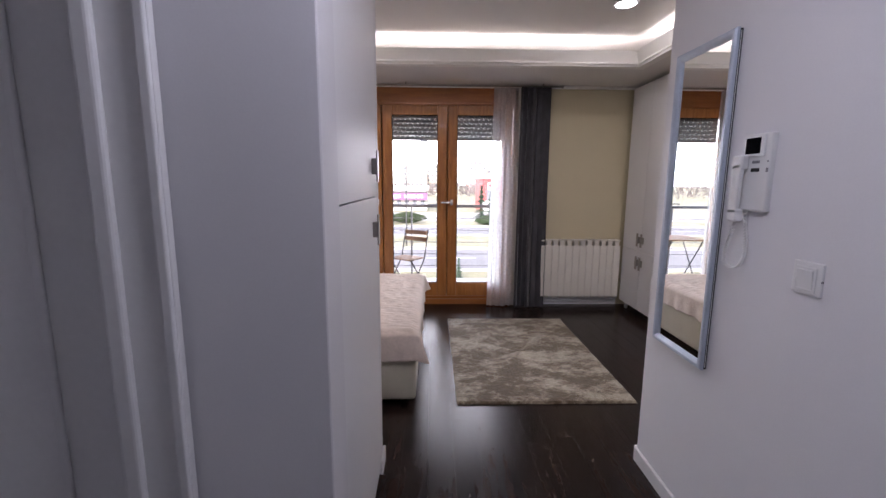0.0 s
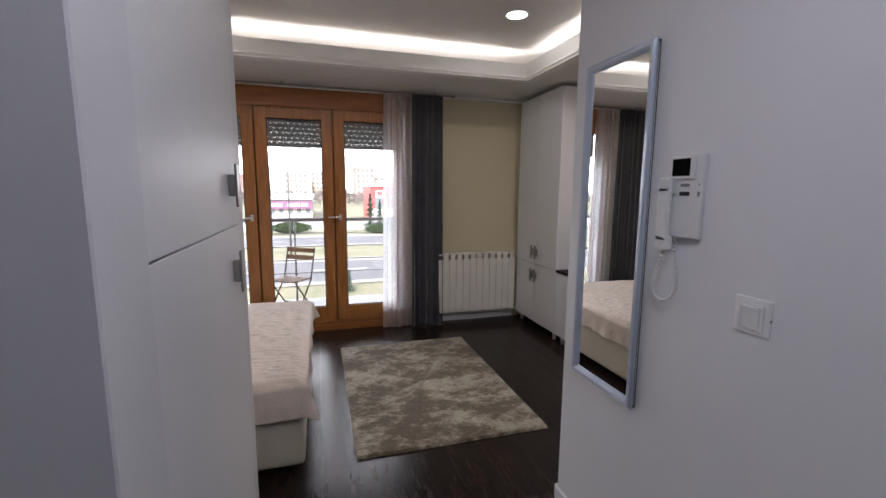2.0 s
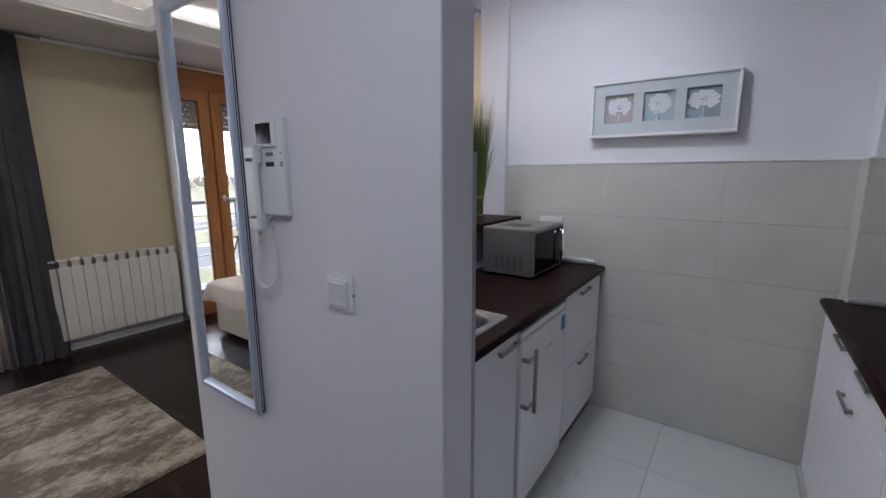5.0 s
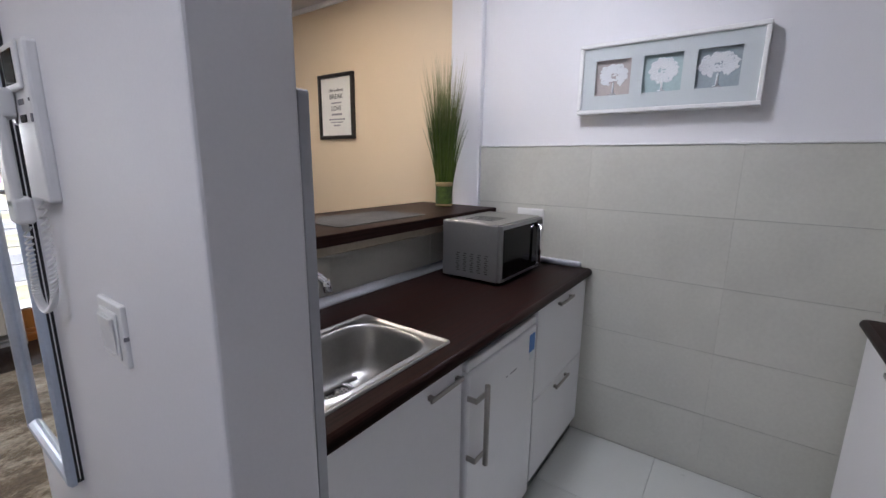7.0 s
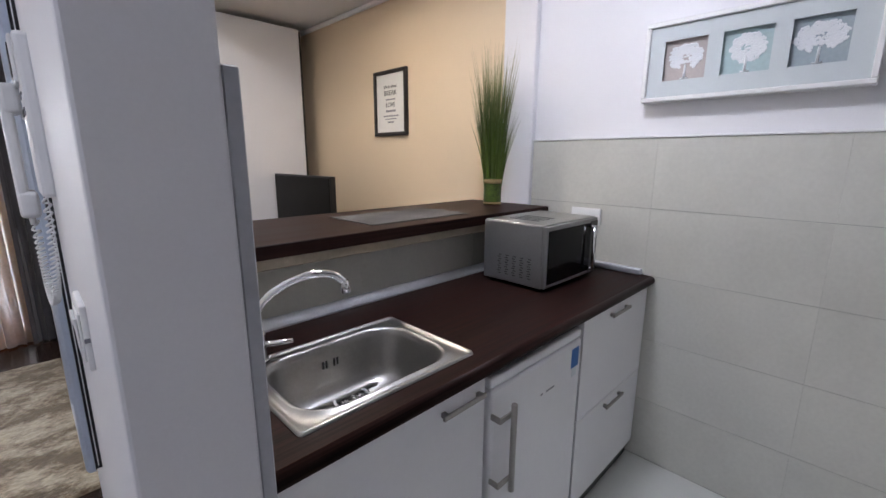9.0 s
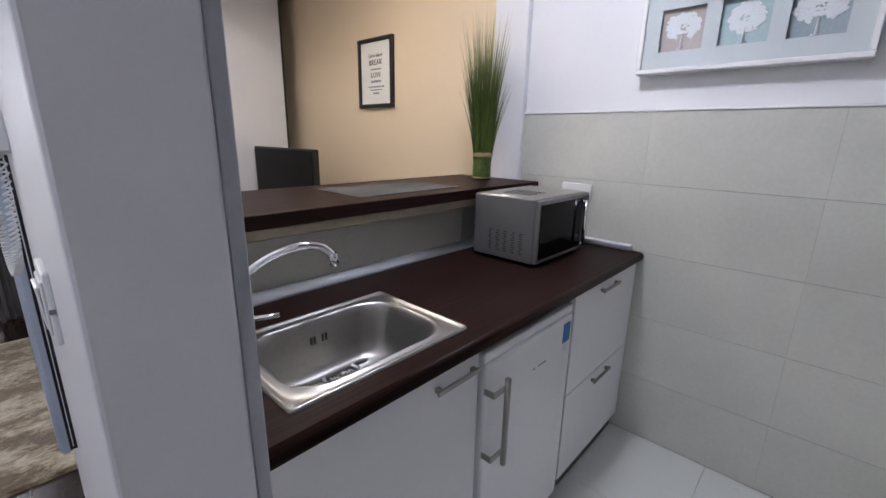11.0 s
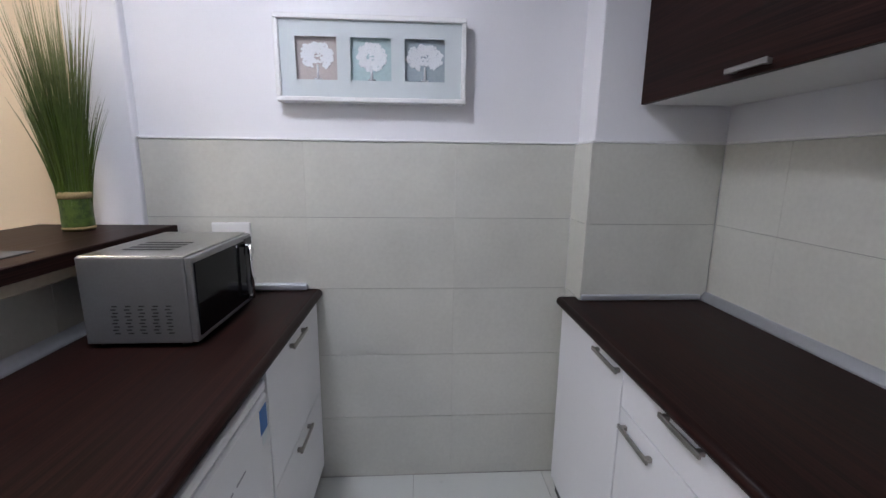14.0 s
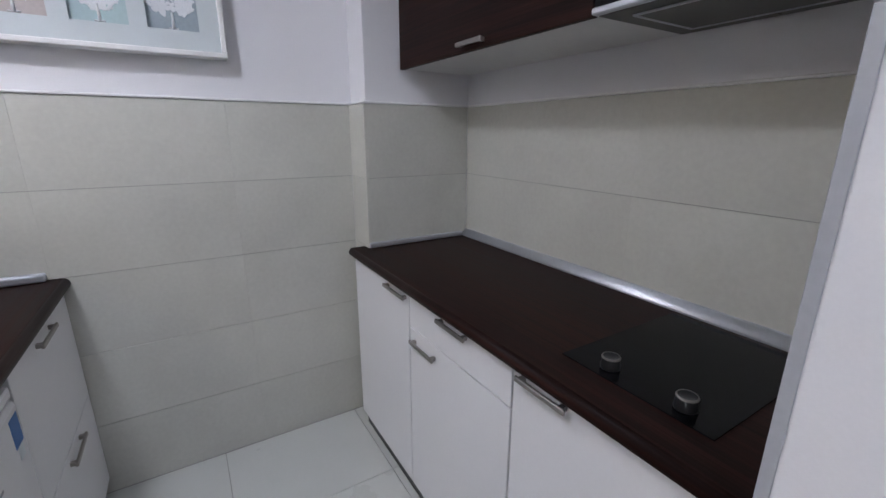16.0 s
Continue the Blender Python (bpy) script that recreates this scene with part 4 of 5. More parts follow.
part("board", block(1.4835, 3.256, 1.8192, 2.335, 1.130, 1.171, bevel=0.003), WENGE, bar_top)
part("front_edge", block(1.4835, 3.256, 1.8155, 1.8190, 1.1305, 1.1705, bevel=0.001), WENGE, bar_top)
single("place_mat", block(2.215, 2.735, 1.905, 2.200, 1.1712, 1.1735), MAT, 2.47, 2.05, 1.171, "grey woven place mat lying on the bar", "place mat")

worktop = thing("worktop", 2.38, 1.6, 0.86, "dark wenge worktop holding the sink", "worktop")
SX0, SX1, SY0, SY1 = 1.632, 2.130, 1.338, 1.703
WX0, WX1, WY0, WY1 = 1.4955, 3.2755, 1.288, 1.8918


def prism(outer, z0, z1, hole=None):
    """An upright slab with the given outline, and a hole of as many corners."""
    bm = bmesh.new()
    loops = [[[bm.verts.new((x, y, z)) for x, y in ring] for z in (z0, z1)] for ring in ([outer] + ([hole] if hole else []))]
    for low_ring, high_ring in loops:
        for k in range(len(low_ring)):
            n = (k + 1) % len(low_ring)
            bm.faces.new((low_ring[k], low_ring[n], high_ring[n], high_ring[k]))
    for level in (0, 1):
        if hole:
            a, b = loops[0][level], loops[1][level]
            for k in range(len(a)):
                n = (k + 1) % len(a)
                bm.faces.new((a[k], a[n], b[n], b[k]))
        else:
            bm.faces.new(loops[0][level])
    return bm


bm = prism([(WX0, WY0), (WX1, WY0), (WX1, WY1), (WX0, WY1)], 0.861, 0.900,
           [(SX0 + 0.02, SY0 + 0.02), (SX1 - 0.02, SY0 + 0.02), (SX1 - 0.02, SY1 - 0.02), (SX0 + 0.02, SY1 - 0.02)])
part("board", bm, WENGE, worktop)
bm = bmesh.new()
tube(bm, [(WX0, WY0 + 0.002, 0.8805), (WX1, WY0 + 0.002, 0.8805)], 0.0195, 16)
part("front_edge", bm, WENGE, worktop)


def seal_strip(name, x0, x1, y, wall_side, z=0.9005):
    bm = bmesh.new()
    d = 0.026 * wall_side
    profile = [(0, 0), (d, 0), (d, 0.006), (d * 0.55, 0.016), (d * 0.22, 0.030), (0, 0.032)]
    ends = [[bm.verts.new((x, y + a, z + b)) for a, b in profile] for x in (x0, x1)]
    for k in range(len(profile)):
        bm.faces.new((ends[0][k], ends[0][(k + 1) % 6], ends[1][(k + 1) % 6], ends[1][k])).smooth = 1 < k < 4
    bm.faces.new(ends[0])
    bm.faces.new(ends[1][::-1])
    return bm


single("worktop_seal", seal_strip("seal", 1.4955, 3.25, 1.8915, -1), ALU, 2.4, 1.88, 0.9, "aluminium sealing strip along the worktop's back", "trim")
bm = bmesh.new()
box(bm, 3.246, 3.2765, 1.325, 1.862, 0.9005, 0.930, bevel=0.009, steps=3)
single("worktop_seal", bm, ALU, 3.26, 1.6, 0.9, "aluminium sealing strip along the tiled side wall", "trim")


def rounded(x0, x1, y0, y1, r, n=6):
    out = []
    for cx, cy, a0 in ((x1 - r, y1 - r, 0), (x0 + r, y1 - r, 90), (x0 + r, y0 + r, 180), (x1 - r, y0 + r, 270)):
        for k in range(n + 1):
            a = radians(a0 + 90 * k / n)
            out.append((cx + r * math.cos(a), cy + r * math.sin(a)))
    return out


sink = thing("kitchen_sink", 1.89, 1.52, 0.9, "brushed stainless steel inset sink with drain and chrome tap hole", "sink")
bm = bmesh.new()
bx0, bx1, by0, by1 = SX0 + 0.04, SX1 - 0.045, SY0 + 0.035, SY1 - 0.045
loops = [(rounded(SX0, SX1, SY0, SY1, 0.012), 0.9008), (rounded(SX0 + 0.002, SX1 - 0.002, SY0 + 0.002, SY1 - 0.002, 0.012), 0.9070),
         (rounded(SX0 + 0.007, SX1 - 0.007, SY0 + 0.007, SY1 - 0.007, 0.012), 0.9072), (rounded(SX0 + 0.010, SX1 - 0.010, SY0 + 0.010, SY1 - 0.010, 0.014), 0.9030),
         (rounded(bx0 - 0.017, bx1 + 0.017, by0 - 0.014, by1 + 0.014, 0.098), 0.9025), (rounded(bx0 - 0.013, bx1 + 0.013, by0 - 0.011, by1 + 0.011, 0.096), 0.9068),
         (rounded(bx0 - 0.007, bx1 + 0.007, by0 - 0.006, by1 + 0.006, 0.092), 0.9072),
         (rounded(bx0, bx1, by0, by1, 0.088), 0.9015), (rounded(bx0 + 0.006, bx1 - 0.006, by0 + 0.006, by1 - 0.006, 0.085), 0.885),
         (rounded(bx0 + 0.016, bx1 - 0.016, by0 + 0.016, by1 - 0.016, 0.08), 0.80), (rounded(bx0 + 0.024, bx1 - 0.024, by0 + 0.024, by1 - 0.024, 0.077), 0.776),
         (rounded(bx0 + 0.038, bx1 - 0.038, by0 + 0.038, by1 - 0.038, 0.07), 0.761), (rounded(bx0 + 0.058, bx1 - 0.058, by0 + 0.058, by1 - 0.058, 0.055), 0.755),
         (rounded(1.858, 1.952, 1.539, 1.633, 0.0469), 0.7515)]
rings = [[bm.verts.new((x, y, z)) for x, y in ring] for ring, z in loops]
for a, b in zip(rings, rings[1:]):
    for k in range(len(a)):
        bm.faces.new((a[k], a[(k + 1) % len(a)], b[(k + 1) % len(a)], b[k])).smooth = True
part("basin", bm, SINK, sink)
DX, DY = 1.905, 1.586
bm = bmesh.new()
turned(bm, [(0.056, 0.7530), (0.055, 0.7575), (0.051, 0.7590), (0.046, 0.7570), (0.0435, 0.7535), (0.042, 0.7480)], DX, DY, 0, 36, cap=False)
part("drain_ring", bm, CHROME, sink)
bm = bmesh.new()
turned(bm, [(0.0425, 0.7500), (0.036, 0.7480), (0.001, 0.7475)], DX, DY, 0, 28, cap=False)
part("drain_bowl", bm, BLACK, sink, "dark drain opening")
bm = bmesh.new()
turned(bm, [(0.036, 0.7495), (0.0345, 0.7540), (0.030, 0.7535), (0.022, 0.7515), (0.012, 0.7520), (0.009, 0.7560), (0.0085, 0.7610), (0.006, 0.7635), (0.001, 0.7640)], DX, DY, 0, 28, cap=False)
part("drain_strainer", bm, NICKEL, sink)
for ring_r, count in ((0.0275, 12), (0.0185, 8)):
    for k in range(count):
        a = 2 * math.pi * k / count
        bm = bmesh.new()
        turned(bm, [(0.0030, 0.7505), (0.0030, 0.7546 if ring_r > 0.02 else 0.7528)], DX + ring_r * math.cos(a), DY + ring_r * math.sin(a), 0, 8)
        part("strainer_hole", bm, BLACK, sink)
bm = bmesh.new()
for k in range(4):
    x = 1.850 + 0.010 * k + (0.014 if k > 1 else 0)
    box(bm, x, x + 0.006, by1 - 0.0115, by1 - 0.0100, 0.840, 0.862, bevel=0.0005)
part("overflow_slot", bm, BLACK, sink)
tap = thing("kitchen_tap", 1.70, 1.69, 0.905, "chrome mixer tap with a curved swan-neck spout", "tap")
bm = bmesh.new()
turned(bm, [(0.027, 0.905), (0.026, 0.912), (0.021, 0.918), (0.021, 0.972), (0.018, 0.982), (0.012, 0.986)], 1.70, 1.69, 0, 24)
part("tap_body", bm, CHROME, tap)
bm = bmesh.new()
knots = [Vector(p) for p in ((1.70, 1.69, 0.97), (1.702, 1.689, 1.03), (1.732, 1.682, 1.070), (1.785, 1.670, 1.099), (1.846, 1.652, 1.113), (1.895, 1.640, 1.102),
                             (1.920, 1.633, 1.080))]
spine = []
for k in range(len(knots) - 1):
    p0, p1, p2, p3 = (knots[max(0, min(len(knots) - 1, k + d))] for d in (-1, 0, 1, 2))
    for q in range(6):
        u = q / 6
        spine.append(0.5 * (2 * p1 + (p2 - p0) * u + (2 * p0 - 5 * p1 + 4 * p2 - p3) * u * u + (3 * p1 - p0 - 3 * p2 + p3) * u ** 3))
spine.append(knots[-1])
tube(bm, spine, 0.0105, 14)
end = spine[-1]
tube(bm, [end + Vector((0.0, 0, 0.004)), end + Vector((0.006, -0.002, -0.03))], 0.0125, 14)
part("spout", bm, CHROME, tap)
bm = bmesh.new()
tube(bm, [(1.70, 1.69, 0.948), (1.73, 1.665, 0.952), (1.768, 1.634, 0.958)], 0.0085, 12, taper=0.7)
part("lever", bm, CHROME, tap)

FRONT = 1.293


def unit_front(parent, name, x0, x1, z0, z1, y, out, mat=LAMINATE):
    lo, hi = (y, y + 0.018) if out < 0 else (y - 0.018, y)
    return part(name, block(x0 + 0.0015, x1 - 0.0015, lo, hi, z0, z1, bevel=0.0015), mat, parent)


def base_unit(name, x0, x1, y_front, y_back, out, label, fronts, handles, body_top=0.8595):
    ob = thing(name, (x0 + x1) / 2, (y_front + y_back) / 2, 0, label, "cabinet", "kitchen base units")
    back0, back1 = (y_front + 0.019, y_back) if out < 0 else (y_back, y_front - 0.019)
    part("body", block(x0 + 0.001, x1 - 0.001, back0, back1, 0.075, body_top), CARCASS, ob)
    made = [unit_front(ob, n, x0, x1, z0, z1, y_front, out) for n, z0, z1 in fronts]
    for which, a, b, z in handles:
        bar_handle(made[which], (a, y_front, z), (b, y_front, z), (0, 0.021 * out, 0))
    pb = y_front - 0.024 * out
    part("plinth", block(x0 + 0.001, x1 - 0.001, min(pb, pb - 0.016 * out), max(pb, pb - 0.016 * out), 0.001, 0.073), BLACK, ob)
    return ob


base_unit("sink_unit", 1.4955, 2.122, FRONT, 1.885, -1, "white base cabinet with one door under the sink", (("door", 0.08, 0.853),), ((0, 1.950, 2.104, 0.818),), 0.735)
base_unit("drawer_unit", 2.664, 3.262, FRONT, 1.885, -1, "white base cabinet with two deep drawers", (("drawer", 0.459, 0.853), ("drawer", 0.08, 0.455)),
          ((0, 2.872, 3.036, 0.822), (1, 2.884, 3.048, 0.425)))
fridge = thing("fridge", 2.375, 1.6, 0, "small white fridge under the worktop with a silver upright handle", "fridge")
part("body", block(2.130, 2.618, 1.329, 1.885, 0.03, 0.845, bevel=0.006), GLOSSWHITE, fridge)
fdoor = part("door", block(2.128, 2.620, 1.275, 1.327, 0.075, 0.815, bevel=0.012, steps=3), GLOSSWHITE, fridge)
part("top_cap", block(2.128, 2.620, 1.279, 1.328, 0.8165, 0.848, bevel=0.008, steps=2), GLOSSWHITE, fridge)
bm = bmesh.new()
tube(bm, [(2.186, 1.243, 0.500), (2.186, 1.243, 0.768)], 0.0085, 14)
fh = part("handle", bm, NICKEL, fdoor, "satin steel upright handle")
for z in (0.540, 0.738):
    bm = bmesh.new()
    box(bm, 2.133, 2.186, 1.247, 1.252, z - 0.009, z + 0.009, bevel=0.001)
    box(bm, 2.1305, 2.1355, 1.248, 1.281, z - 0.009, z + 0.009, bevel=0.001)
    part("bracket", bm, NICKEL, fdoor, "flat satin steel strap")
part("energy_label", block(2.552, 2.600, 1.2742, 1.2755, 0.722, 0.792), BLUE, fdoor, "blue sticker")
part("energy_label_foot", block(2.560, 2.590, 1.2742, 1.2755, 0.690, 0.720), PASSEPARTOUT, fdoor)
bm = bmesh.new()
for k, w in enumerate((0.012, 0.03, 0.02)):
    box(bm, 2.37 + 0.03 * k, 2.37 + 0.03 * k + w, 1.2744, 1.2754, 0.70, 0.706)
part("badge", bm, GREYMARK, fdoor)
for x in (2.18, 2.57):
    bm = bmesh.new()
    tube(bm, [(x, 1.42, 0.0), (x, 1.42, 0.032)], 0.018)
    part("foot", bm, BLACK, fridge)

# microwave
micro = thing("microwave", 2.91, 1.64, 0.9, "silver microwave oven with dark glass door and bar handle", "microwave")
MX0, MX1, MY0, MY1, MZ0, MZ1 = 2.705, 3.125, 1.504, 1.786, 0.914, 1.161
part("casing", block(MX0, MX1, MY0, MY1, MZ0, MZ1, bevel=0.004, steps=2), SILVERPAINT, micro)
part("top_panel", block(MX0 + 0.004, MX1 - 0.004, MY0 - 0.001, MY1 - 0.004, MZ1 + 0.0003, MZ1 + 0.0035, bevel=0.0015), STEEL, micro)
face = part("door_surround", block(MX0 + 0.001, MX1 - 0.001, MY0 - 0.018, MY0 - 0.0005, MZ0 + 0.002, MZ1 - 0.001, bevel=0.004, steps=2), SILVERPAINT, micro)
part("door_glass", block(MX0 + 0.013, MX1 - 0.071, MY0 - 0.0215, MY0 - 0.0185, MZ0 + 0.018, MZ1 - 0.018, bevel=0.001), BLACKGLASS, micro)
part("control_panel", block(MX1 - 0.068, MX1 - 0.006, MY0 - 0.0215, MY0 - 0.0185, MZ0 + 0.012, MZ1 - 0.012, bevel=0.001), BLACK, micro)
bm = bmesh.new()
hx = MX1 - 0.080
tube(bm, [(hx, MY0 - 0.044, MZ0 + 0.025), (hx, MY0 - 0.044, MZ1 - 0.025)], 0.006, 12)
for z in (MZ0 + 0.032, MZ1 - 0.032):
    tube(bm, [(hx, MY0 - 0.044, z), (hx, MY0 - 0.02, z)], 0.006, 12)
part("handle", bm, CHROME, micro)
for z in (1.10, 0.99):
    bm = bmesh.new()
    tube(bm, [(MX1 - 0.036, MY0 - 0.0215, z), (MX1 - 0.036, MY0 - 0.035, z)], 0.014, 20)
    part("knob", bm, CHROME, micro)
bm = bmesh.new()
for a in range(5):
    for b in range(9):
        y = MY0 + 0.045 + 0.036 * a + 0.004 * (b % 2)
        box(bm, MX0 - 0.0012, MX0 + 0.001, y, y + 0.014, MZ0 + 0.030 + 0.0098 * b, MZ0 + 0.0335 + 0.0098 * b)
part("side_vent", bm, VENT, micro)
bm = bmesh.new()
for a in range(4):
    x = MX0 + 0.085 + 0.036 * a
    box(bm, x, x + 0.016, MY0 + 0.075, MY0 + 0.215, MZ1 + 0.0036, MZ1 + 0.0046)
part("top_vent", bm, BLACK, micro)
for x in (MX0 + 0.03, MX1 - 0.03):
    for y in (MY0 + 0.03, MY1 - 0.03):
        bm = bmesh.new()
        tube(bm, [(x, y, 0.900), (x, y, 0.916)], 0.012)
        part("foot", bm, BLACK, micro)

socket = thing("wall_socket", 3.277, 1.614, 1.12, "white double wall socket above the worktop", "socket")
part("plate", block(3.262, 3.2775, 1.540, 1.690, 1.098, 1.180, bevel=0.005, steps=2), PLASTIC, socket)
for y in (1.578, 1.652):
    bm = bmesh.new()
    for k in range(2):
        box(bm, 3.2608, 3.2625, y - 0.012 + 0.018 * k, y - 0.006 + 0.018 * k, 1.136, 1.142)
    part("socket_hole", bm, BLACK, socket)


# artificial grass bundle on the bar
def grass_bundle():
    rnd = random.Random(11)
    px, py, pz = 3.115, 2.075, 1.1712
    plant = thing("artificial_grass", px, py, pz, "bundle of artificial green grass tied with raffia, standing on the bar", "plant")
    bm = bmesh.new()
    turned(bm, [(0.046, 0.0), (0.047, 0.03), (0.045, 0.10), (0.043, 0.16), (0.041, 0.24), (0.034, 0.31), (0.012, 0.36)], px, py, pz, 20)
    part("stem_bundle", bm, FOREST, plant, "tight green stem bundle")
    for z, h in ((0.112, 0.024), (0.004, 0.012)):
        bm = bmesh.new()
        turned(bm, [(0.0455, z), (0.0495, z + 0.003), (0.0495, z + h - 0.003), (0.0455, z + h)], px, py, pz, 20, cap=False)
        part("raffia_band", bm, RAFFIA, plant)
    bm = bmesh.new()
    for k in range(640):
        a, r = rnd.uniform(0, 2 * math.pi), 0.043 * math.sqrt(rnd.random())
        x, y = px + r * math.cos(a), py + r * math.sin(a)
        length = rnd.uniform(0.40, 0.79) if rnd.random() < 0.8 else rnd.uniform(0.30, 0.45)
        lean = rnd.uniform(0.1, 1.0) * 0.112 * (r / 0.043) ** 0.7
        wide = rnd.uniform(0.0018, 0.0032)
        ta = a + rnd.uniform(-0.35, 0.35)
        fa = rnd.uniform(0, math.pi)
        side = Vector((math.cos(fa), math.sin(fa), 0)) * wide
        before = None
        for s in range(7):
            f = s / 6
            out = lean * f ** 1.9
            c = Vector((x + out * math.cos(ta), y + out * math.sin(ta), pz + 0.02 + length * f))
            w = side * (1 - f ** 2) + side * 0.04
            pair = (bm.verts.new(c - w), bm.verts.new(c + w))
            if before:
                bm.faces.new((before[0], before[1], pair[1], pair[0]))
            before = pair
    part("grass_blades", bm, BLADE, plant, "fine upright grass blades with pale tips")["kind"] = "stuff"


grass_bundle()


# picture with three relief trees above the tiles
def tree_picture():
    pic = thing("relief_picture", EAST, 1.05, 1.64, "white box frame with three white tree reliefs on coloured squares", "picture")
    y0, y1, z0, z1, x = 0.691, 1.395, 1.641, 1.944, EAST
    bm = bmesh.new()
    w = 0.018
    for a in ((y0, y1, z0, z0 + w), (y0, y1, z1 - w, z1), (y0, y0 + w, z0 + w, z1 - w), (y1 - w, y1, z0 + w, z1 - w)):
        box(bm, 3.231, x + 0.001, a[0], a[1], a[2], a[3], bevel=0.003)
    part("frame", bm, TRIM, pic)
    size, zc = 0.150, 1.795
    centres = (1.246, 1.046, 0.846)
    bm = bmesh.new()
    cuts = [y0 + w] + [c + s * size / 2 for c in reversed(centres) for s in (-1, 1)] + [y1 - w]
    rows = [z0 + w, zc - size / 2, zc + size / 2, z1 - w]
    grid = [[bm.verts.new((3.243, a, b)) for b in rows] for a in cuts]
    for n in range(7):
        for k in range(3):
            if k != 1 or n % 2 == 0:
                bm.faces.new((grid[n][k], grid[n][k + 1], grid[n + 1][k + 1], grid[n + 1][k]))
    for v in bmesh.ops.extrude_face_region(bm, geom=list(bm.faces))["geom"]:
        if isinstance(v, bmesh.types.BMVert):
            v.co.x += 0.0035
    bmesh.ops.recalc_face_normals(bm, faces=bm.faces)
    part("mount", bm, PASSEPARTOUT, pic, "pale blue mount with three square windows")
    rnd = random.Random(8)
    for c, mat, style in zip(centres, (TAUPE, AQUA, SLATE), range(3)):
        square = part("print", block(3.260, EAST - 0.001, c - size / 2 - 0.01, c + size / 2 + 0.01, zc - size / 2 - 0.01, zc + size / 2 + 0.01), mat, pic)
        bm = bmesh.new()
        foot = zc - size / 2 + 0.006
        tube(bm, [(3.2590, c, foot), (3.2590, c, foot + 0.05)], 0.005, 6, taper=0.7)
        tube(bm, [(3.2590, c - 0.014, foot), (3.2590, c + 0.014, foot)], 0.003, 6)
        crown_z = zc + 0.012
        wide, high = ((0.060, 0.046), (0.054, 0.050), (0.066, 0.046))[style]
        lobes = [(wide * math.cos(a) * 0.68, high * math.sin(a) * 0.66, rnd.uniform(0.30, 0.42)) for a in (2 * math.pi * k / 9 for k in range(9))] + [(0, 0, 0.7)]
        for k in range(760):
            ly, lz, lr = rnd.choice(lobes)
            a, r = rnd.uniform(0, 2 * math.pi), lr * math.sqrt(rnd.random())
            yy, zz = c + ly + wide * r * math.cos(a), crown_z + lz + high * r * math.sin(a)
            if style != 1 and zz < crown_z - 0.024 and abs(yy - c) < 0.02:
                continue
            bmesh.ops.create_icosphere(bm, subdivisions=1, radius=rnd.uniform(0.003, 0.0062), matrix=Matrix.Translation((3.2590, yy, zz)) @ Matrix.Diagonal((0.3, 1, 1, 1)))
        part("tree_relief", bm, TREEWHITE, square)


tree_picture()

# ---- kitchen: hob side ----
B = 0.288
base_unit("door_unit", 2.630, 3.150, B, -0.26, 1, "white base cabinet with one door beside the tiled wall", (("door", 0.08, 0.853),), ((0, 2.640, 2.809, 0.838),))
base_unit("drawer_door_unit", 2.092, 2.627, B, -0.26, 1, "white base cabinet with one drawer above a door", (("drawer", 0.742, 0.853), ("door", 0.08, 0.738)),
          ((0, 2.273, 2.424, 0.845), (1, 2.443, 2.599, 0.697)))
base_unit("hob_unit", 1.606, 2.089, B, -0.26, 1, "white base cabinet with one door under the hob", (("door", 0.08, 0.853),), ((0, 1.915, 2.065, 0.846),))
worktop2 = thing("worktop", 2.38, 0.0, 0.86, "dark wenge worktop holding the black hob", "worktop")
bm = prism([(1.590, -0.272), (3.1065, -0.272), (3.1065, 0.2395), (3.152, 0.2395), (3.152, 0.297), (1.590, 0.297)], 0.861, 0.900)
part("board", bm, WENGE, worktop2)
bm = bmesh.new()
tube(bm, [(1.590, 0.296, 0.8815), (3.152, 0.296, 0.8815)], 0.0185, 16)
part("front_edge", bm, WENGE, worktop2)
single("worktop_seal", seal_strip("seal", 1.589, 3.106, -0.2725, 1), ALU, 2.4, -0.31, 0.9, "aluminium sealing strip along the worktop's back", "trim")
bm = bmesh.new()
box(bm, 3.092, 3.1075, -0.245, 0.236, 0.9005, 0.924, bevel=0.005, steps=2)
single("worktop_seal", bm, ALU, 3.09, 0.0, 0.9, "aluminium sealing strip along the tiled column", "trim")
hob = thing("hob", 1.84, -0.02, 0.9, "black glass hob with two control knobs at the front edge", "hob")
part("glass_plate", block(1.688, 2.018, -0.225, 0.208, 0.9008, 0.9032), BLACKGLASS, hob)
for x in (1.922, 1.760):
    bm = bmesh.new()
    turned(bm, [(0.021, 0.9035), (0.021, 0.908), (0.0192, 0.926), (0.0170, 0.930), (0.0165, 0.9275), (0.002, 0.9275)], x, 0.166, 0, 24)
    knob = part("knob", bm, BLACK, hob, "black control knob")
    bm = bmesh.new()
    turned(bm, [(0.0196, 0.9265), (0.0198, 0.9285), (0.0182, 0.9310), (0.0168, 0.9306)], x, 0.166, 0, 24, cap=False)
    part("knob_ring", bm, NICKEL, knob, "thin metal ring")

upper = thing("wall_cabinet", 2.6, -0.13, 1.66, "dark wenge wall cabinet with a lift-up door and white underside", "cabinet")
part("body", block(2.132, 3.104, -0.270, 0.052, 1.652, 2.36), CARCASS, upper)
part("bottom", block(2.132, 3.104, -0.270, 0.052, 1.636, 1.6515), CARCASS, upper, "white underside panel")
